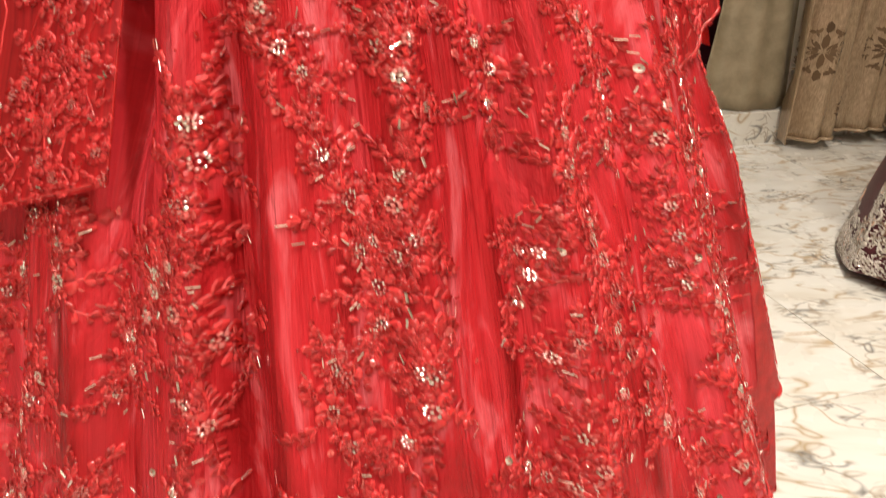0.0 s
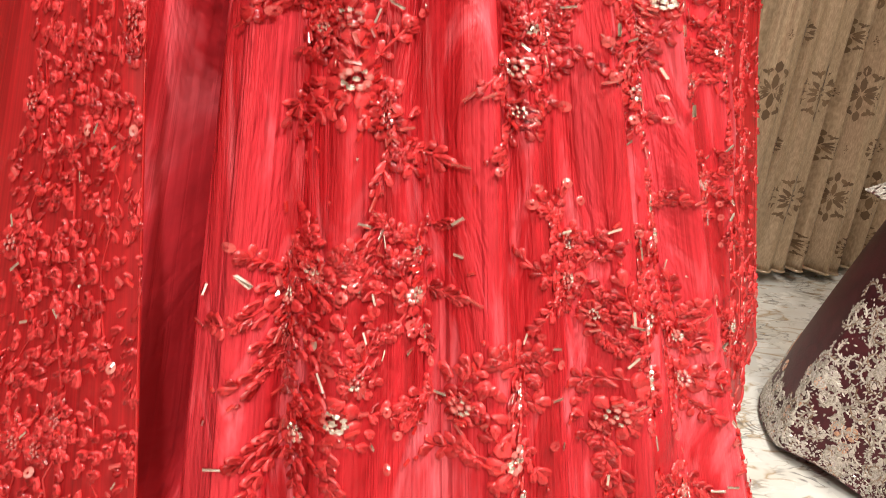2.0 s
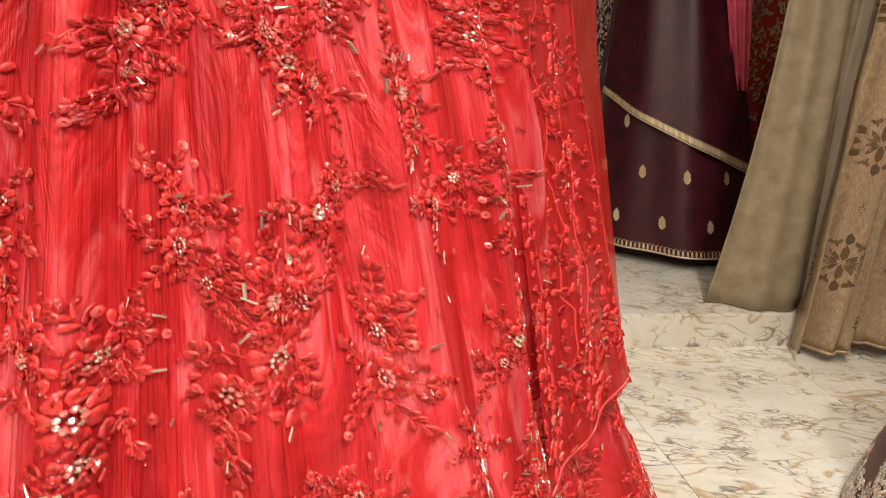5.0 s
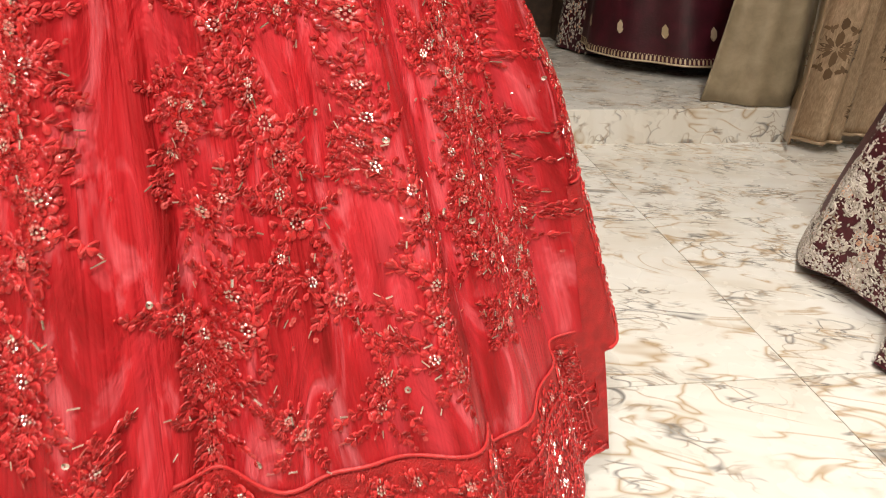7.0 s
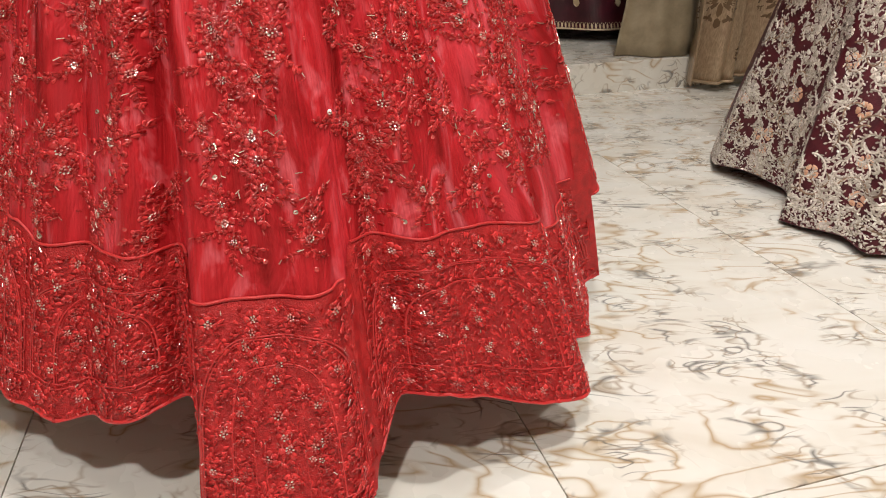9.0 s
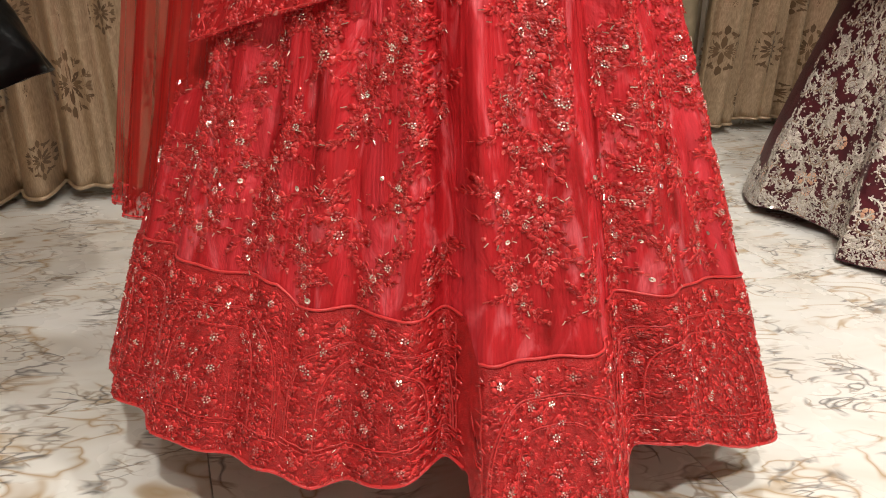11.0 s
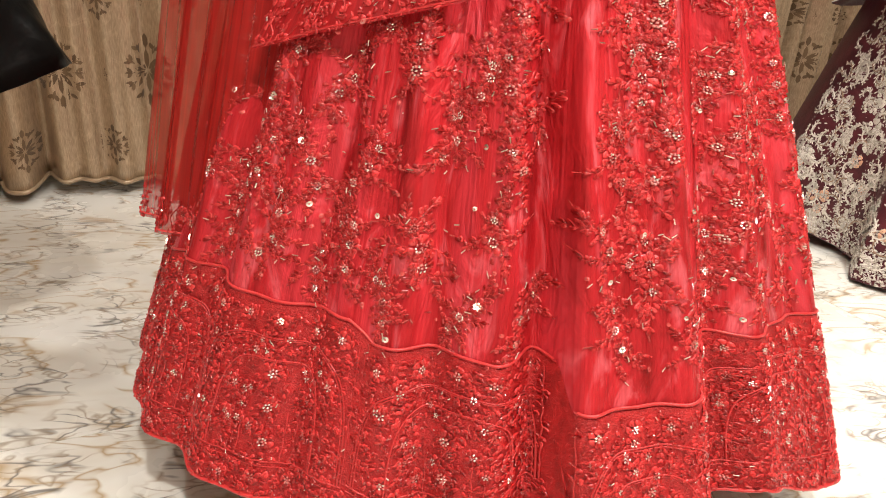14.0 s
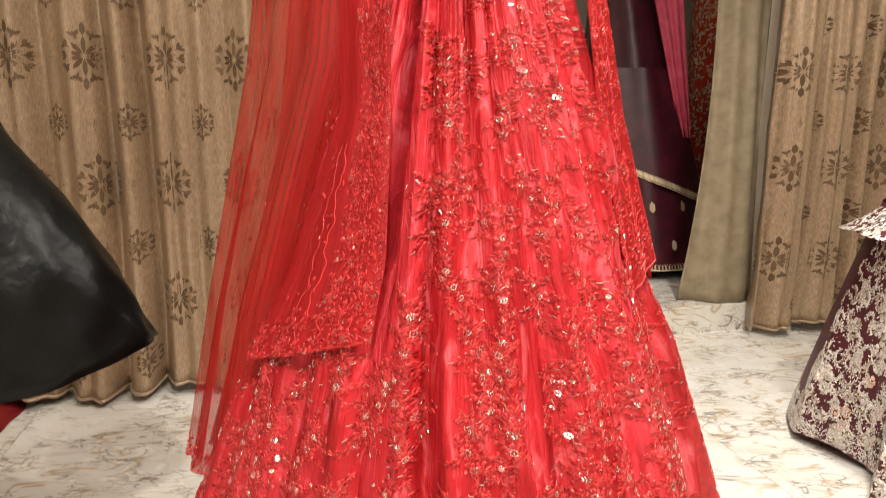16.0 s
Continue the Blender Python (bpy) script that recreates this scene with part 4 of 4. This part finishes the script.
def silver_at(t, z):
    w = np.clip(z / 0.8, 0, 1)
    hem = np.interp(wrap(t), FLARE_T, FLARE_R)
    mean = 0.53
    r = (hem - mean) * np.clip(1 - w, 0, 1) ** 1.3 + mean - 0.20 * w**1.15
    return np.stack([EX + r * np.sin(t), EY - r * np.cos(t), z], -1)


def silver_hem(t):
    d = np.degrees(wrap(t))
    return 0.010 + 0.03 * bump_deg(d, -92, 16) + 0.012 * bump_deg(d, -45, 8)


sheet("skirt", lambda t, w: silver_at(t, silver_hem(t) + (0.80 - silver_hem(t)) * w), ALL_ROUND, np.linspace(0, 1, 50), MAROON, silver_gown, "maroon net", (0.5, 0.8))
rng = np.random.default_rng(21)
bag = Bag()
scale = 0.5
def worked(t, z):
    """Whether the silver work covers this place: the rear of the skirt stays plain above its hem."""
    return z < 0.14 or t > -1.95 + 0.5 * (z - 0.14)


cells = [(t, z) for t in np.arange(-2.6, 0.9, 0.073) for z in np.arange(0.05, 0.72, 0.037)]
for t0, z0 in cells:
    t0, z0 = t0 + rng.uniform(-0.03, 0.03), z0 + rng.uniform(-0.015, 0.015)
    if not worked(t0, z0):
        continue
    x0 = t0 * scale
    a0, turn = rng.uniform(0, 6.283), rng.choice([-1, 1])
    n = 16
    s = np.linspace(0, 1, n)
    ang = a0 + turn * s * rng.uniform(2.0, 4.4)
    step_len = rng.uniform(0.0036, 0.0058)
    xs, ys = x0 + np.cumsum(np.cos(ang)) * step_len, z0 + np.cumsum(np.sin(ang)) * step_len
    ys = np.clip(ys, 0.03, 0.78)
    bag.cord(xs, ys, 0.0024, 1 if rng.random() < 0.25 else 0)
    for i in range(1, n, 2):
        for side in (-1, 1):
            if ys[i] < 0.76:
                bag.leaf(xs[i], ys[i], ang[i] + side * rng.uniform(0.4, 1.1), rng.uniform(0.010, 0.015), 0.0052, 0.0040, 0)
for k in range(200):
    t0, z0 = rng.uniform(-2.6, 0.9), 0.06 + 0.62 * rng.random() ** 1.1
    if not worked(t0, z0):
        continue
    bag.flower(t0 * scale, z0, rng.uniform(0.015, 0.026), int(rng.integers(7, 10)), 0, 3, rng, 7)
for k in range(46):
    bag.flower(rng.uniform(-2.6, 0.9) * scale, 0.03 + 0.4 * rng.random() ** 2, rng.uniform(0.014, 0.02), 5, 2, 3, rng, 6)
for k in range(2600):
    t0, z0 = rng.uniform(-2.6, 0.9), 0.016 + 0.66 * rng.random() ** 1.7
    if not worked(t0, z0):
        continue
    if rng.random() < 0.55:
        bag.leaf(t0 * scale, z0, rng.uniform(0, 6.283), rng.uniform(0.007, 0.012), 0.0048, 0.003, 0)
    else:
        bag.bead(t0 * scale, z0, rng.uniform(0.0012, 0.0022), 3, 0.001, rng.uniform(1, 2), rng.uniform(0, 3.14))
for k in range(4200):
    bag.bead(rng.uniform(-2.6, 0.9) * scale, 0.014 + 0.075 * rng.random(), rng.uniform(0.0015, 0.0027), 0 if rng.random() < 0.7 else 3, 0.001, rng.uniform(1, 2), rng.uniform(0, 3.14))


def silver_surf(t, z):
    return with_normals(silver_at, t, np.maximum(z, silver_hem(t)))


link_mesh("silver_embroidery", lay(bag, silver_surf, 0, 0, 1 / scale), bag.f, [ZARI, ZARI_DULL, PEACH, SILVER], silver_gown, "silver padded leaves, scrolls and peach flowers", slots=bag.s, kind="stuff")
bag = Bag()
bag.cord(ALL_ROUND, np.zeros(len(ALL_ROUND)), 0.003, 0)
link_mesh("hem_piping", lay(bag, lambda a, b: silver_surf(a, silver_hem(a) + b), 0, 0), bag.f, MAROON, silver_gown)


def peplum_at(t, w):
    z = 0.86 - 0.16 * w + 0.02 * np.sin(3 * t)
    r = 0.25 + 0.19 * w**1.3 + 0.006 * np.sin(16 * t) * w
    return np.stack([EX + r * np.sin(t), EY - r * np.cos(t), z], -1)


peplum = sheet("blouse_hem", peplum_at, ALL_ROUND, np.linspace(0, 1, 12), MAROON, silver_gown, "flared maroon blouse hem with silver edge", (0.5, 0.3))
bag = Bag()
for k in range(1500):
    w = 1 - 0.42 * rng.random() ** 1.3
    bag.leaf(rng.uniform(-2.8, 1.2) * 0.4, w * 0.2, rng.uniform(0, 6.28), rng.uniform(0.012, 0.02), 0.008, 0.004, 0)


def peplum_surf(t, y):
    p, n = with_normals(peplum_at, t, np.clip(y / 0.2, 0, 1))
    return p, -n


link_mesh("edge_beading", lay(bag, peplum_surf, 0, 0, 1 / 0.4), bag.f, ZARI, peplum)
bodice_at = cone_dress(EX, EY, 0.80, 1.35, 0.26, 0.17, [(5, 0.004)], 4)
sheet("bodice", bodice_at, ALL_ROUND, np.linspace(0.80, 1.35, 16), MAROON, silver_gown, "plain maroon net bodice", (0.4, 0.8))


# dark maroon gown in the alcove
maroon_gown = thing("maroon_gown", "dark maroon silk gown with gold paisley dots and border", "dress")
MX, MY = 1.0, 2.52
GOWN_LOW = STEP + 0.06


def gown_at(t, z):
    w = np.clip((z - GOWN_LOW) / 1.3, 0, 1.3)
    r = 0.46 - 0.24 * w + (1 - 0.6 * w) * (0.012 * np.sin(6 * t + 1) + 0.007 * np.sin(11 * t + 2))
    return np.stack([MX - 0.17 * w + r * np.sin(t), MY - r * np.cos(t), z], -1)


sheet("skirt", gown_at, ALL_ROUND, np.linspace(STEP + 0.06, 1.85, 44), DARK_MAROON, maroon_gown, "", (0.5, 1))
rng = np.random.default_rng(31)
bag = Bag()
for k in range(150):
    x = (-math.pi + k * 2 * math.pi / 150) * 0.4
    bag.leaf(x, STEP + 0.066, 1.57, 0.032, 0.010, 0.003, 0)
    bag.bead(x + 0.008, STEP + 0.097, 0.003, 0, 0.001)
xs = np.linspace(-math.pi, math.pi, 200) * 0.4
bag.cord(xs, np.full(200, STEP + 0.066), 0.004, 0)
for row in range(5):
    for k in range(13):
        x = (-math.pi + (k + 0.5 * (row % 2)) * 2 * math.pi / 13) * 0.4
        y = STEP + 0.20 + row * 0.21
        bag.leaf(x, y - 0.030, 1.57, 0.062, 0.034, 0.004, 0)
        for side in (-1, 1):
            bag.leaf(x, y - 0.030, 1.57 + 0.55 * side, 0.030, 0.010, 0.003, 0)
link_mesh("gold_motif", lay(bag, lambda a, b: with_normals(gown_at, a, b), 0, 0, 1 / 0.4), bag.f, GOLD, maroon_gown, kind="stuff")


def drape_at(t, w):
    top = 1.30 + 0 * t
    low = 0.86 - 0.30 * (t + 1.1) / 1.9
    z = top + (low - top) * w
    w = (z - GOWN_LOW) / 1.3
    r = 0.46 - 0.24 * w + 0.022 + 0.008 * np.sin(9 * t)
    return np.stack([MX - 0.17 * w + r * np.sin(t), MY - r * np.cos(t), z], -1)


drape_t = np.linspace(-1.15, 0.8, 60)
drape = sheet("drape", drape_at, drape_t, np.linspace(0, 1, 20), DARK_MAROON, maroon_gown, "diagonal scarf with gold edge", (0.5, 1))
bag = Bag()
for k in range(90):
    t0 = -1.13 + k * 1.92 / 90
    bag.leaf(t0 * 0.35, -0.002, -1.57, 0.03, 0.010, 0.003, 0, 0.002)
bag.cord(drape_t * 0.35, np.zeros(60), 0.004, 0)
link_mesh("gold_edge", lay(bag, lambda a, b: (lambda pn: (pn[0], -pn[1]))(with_normals(drape_at, a, np.clip(1.0 + b * 2.2, 0, 1))), 0, 0, 1 / 0.35), bag.f, GOLD, drape)

pale_gown = thing("ivory_embroidered_gown", "maroon gown covered in ivory and peach embroidery in the alcove", "dress")
ivory_at = cone_dress(0.68, 2.78, STEP + 0.01, 1.45, 0.25, 0.14, [(7, 0.012)], 14)
sheet("skirt", ivory_at, ALL_ROUND, np.linspace(STEP + 0.01, 1.45, 30), DARK_MAROON, pale_gown, "", (0.5, 1))
bag = Bag()
for k in range(5200):
    bag.leaf(rng.uniform(-2.4, 1.2) * 0.3, STEP + 0.02 + 1.2 * rng.random(), rng.uniform(0, 6.28), 0.022, 0.011, 0.004, 0 if rng.random() < 0.85 else 1)
link_mesh("embroidery", lay(bag, lambda a, b: with_normals(ivory_at, a, b), 0, 0, 1 / 0.3), bag.f, [ZARI, PEACH], pale_gown, slots=bag.s, kind="stuff")

red_gown = thing("vermilion_gown", "vermilion silk gown with gold leaf embroidery behind a curtain", "dress")
vermilion_at = cone_dress(1.60, 2.85, STEP + 0.01, 1.9, 0.27, 0.27, [(8, 0.014)], 17)
sheet("skirt", vermilion_at, ALL_ROUND, np.linspace(STEP + 0.01, 1.9, 30), BRIGHT_RED, red_gown, "", (0.5, 1))
bag = Bag()
for k in range(2200):
    bag.leaf(rng.uniform(-2.2, 1.2) * 0.3, STEP + 0.02 + 1.7 * rng.random(), rng.uniform(0, 6.28), 0.035, 0.014, 0.004, 0)
link_mesh("gold_leaves", lay(bag, lambda a, b: with_normals(vermilion_at, a, b), 0, 0, 1 / 0.3), bag.f, GOLD, red_gown, kind="stuff")

shelf = thing("display_shelf", "white display shelf on dark wooden supports in the alcove", "shelf")
part("board", box_bm((0.25, 2.62, 0.66), (1.24, 2.88, 0.69), 0.004, ROOM), WHITE, shelf)
for p in (0.27, 1.18):
    part("support", box_bm((p, 2.64, STEP), (p + 0.04, 2.86, 0.66), 0.003, ROOM), DARK_WOOD, shelf)
part("back_panel", box_bm((0.31, 2.85, STEP), (1.18, 2.87, 0.66), 0.0, ROOM), DARK_WOOD, shelf)
for k in range(6):
    p, q = 0.33 + 0.165 * k, 2.75
    c = room_xyz(np.array([p]), np.array([q]), np.array([0.0]))[0]
    hang = thing("garment", "pale silver silk garment standing on the shelf", "garment", (0, 0, 0), "garments on the shelf")
    at = cone_dress(c[0], c[1], 0.69, 1.5, 0.078, 0.05, [(5, 0.012), (9, 0.006)], 40 + k)
    sheet("cloth", at, ALL_ROUND[::4], np.linspace(0.69, 1.5, 20), PALE, hang, "", (0.3, 1))


def scarf_at(a, z):
    w = np.clip((1.85 - z) / 1.0, 0, 1)
    x = 0.978 + 0.191 * w + (a - 0.5) * (0.18 - 0.13 * w)
    y = 2.29 - 0.02 * w + 0.010 * np.sin(a * 16)
    return np.stack([x, y, z], -1)


sheet("shoulder_scarf", scarf_at, np.linspace(0, 1, 40), np.linspace(1.85, 0.92, 24), PINK, maroon_gown, "plain pink silk scarf", (0.4, 1), 0.002)

# black leather coat over a dark red skirt
coat = thing("black_coat", "black leather coat with flared hem and stitched edge", "coat")
BX, BY = -1.24, -0.30


COAT = [(0.0, 0.13), (0.40, 0.15), (0.50, 0.19), (0.64, 0.29), (0.80, 0.385), (0.92, 0.44), (1.0, 0.475)]
COAT_W, COAT_R = [a for a, _ in COAT], [b for _, b in COAT]


def coat_at(t, w):
    z = 1.45 + (0.505 + 0.07 * np.clip(np.sin(t), 0, 1) ** 4 - 1.45) * w
    r = np.interp(w, COAT_W, COAT_R) + 0.012 * np.sin(4 * t + 1) * w * np.cos(t) ** 2
    r = r + 0.009 * w**3 * np.sin(9 * t + 14 * w) * np.sin(23 * w + 3 * t) + 0.004 * w**4 * np.sin(17 * t - 31 * w)
    return np.stack([BX + r * np.sin(t), BY - r * np.cos(t) * (1 - 0.5 * w), z], -1)


sheet("shell", coat_at, ALL_ROUND, np.linspace(0, 1, 40), BLACK, coat, "", (0.6, 1), 0.004)
bag = Bag()
bag.cord(ALL_ROUND, np.zeros(len(ALL_ROUND)), 0.004, 0)
link_mesh("hem_edge", lay(bag, lambda a, b: with_normals(coat_at, a, 0.995 + b), 0, 0), bag.f, BLACK, coat)

bm = bmesh.new()
bmesh.ops.create_cone(bm, cap_ends=True, segments=16, radius1=0.006, radius2=0.006, depth=CEILING - 1.47, matrix=Matrix.Translation((BX, BY, (CEILING + 1.47) / 2)))
part("hanging_rod", bm, BLACK_METAL, coat, "thin black rod from the ceiling")
bm = bmesh.new()
bmesh.ops.create_cone(bm, cap_ends=True, segments=32, radius1=0.128, radius2=0.09, depth=0.05, matrix=Matrix.Translation((BX, BY, 1.46)))
part("yoke", bm, BLACK, coat)

low_gown = thing("dark_red_gown", "dark red silk gown with flared hem on the marble floor", "dress")
low_at = cone_dress(-1.97, 0.44, 0.004, 0.9, 0.34, 0.08, [(7, 0.010), (12, 0.005)], 23, 0.45)
sheet("skirt", low_at, ALL_ROUND, 0.004 + 0.896 * np.linspace(0, 1, 30) ** 1.6, DARK_RED, low_gown, "", (0.5, 1))
sheet("bodice", cone_dress(-1.97, 0.44, 0.9, 1.3, 0.08, 0.10, [(5, 0.003)], 24), ALL_ROUND, np.linspace(0.9, 1.3, 10), DARK_RED, low_gown, "", (0.5, 1))

# ---- floor tiles ----
P0, Q0 = 0.104, -0.98
for i in range(-6, 6):
    for j in range(-3, 4):
        p, q = P0 + (i + 0.5) * TILE, Q0 + (j + 0.5) * TILE
        if -3.75 < p - TILE / 2 and p + TILE / 2 < 4.0 and q - TILE / 2 < 1.24:
            tile = new("tile", tile_mesh)
            tile.parent = floor
            tile.matrix_local = ROOM @ Matrix.Translation((p, q, 0)) @ Matrix.Rotation(0, 4, "Z")
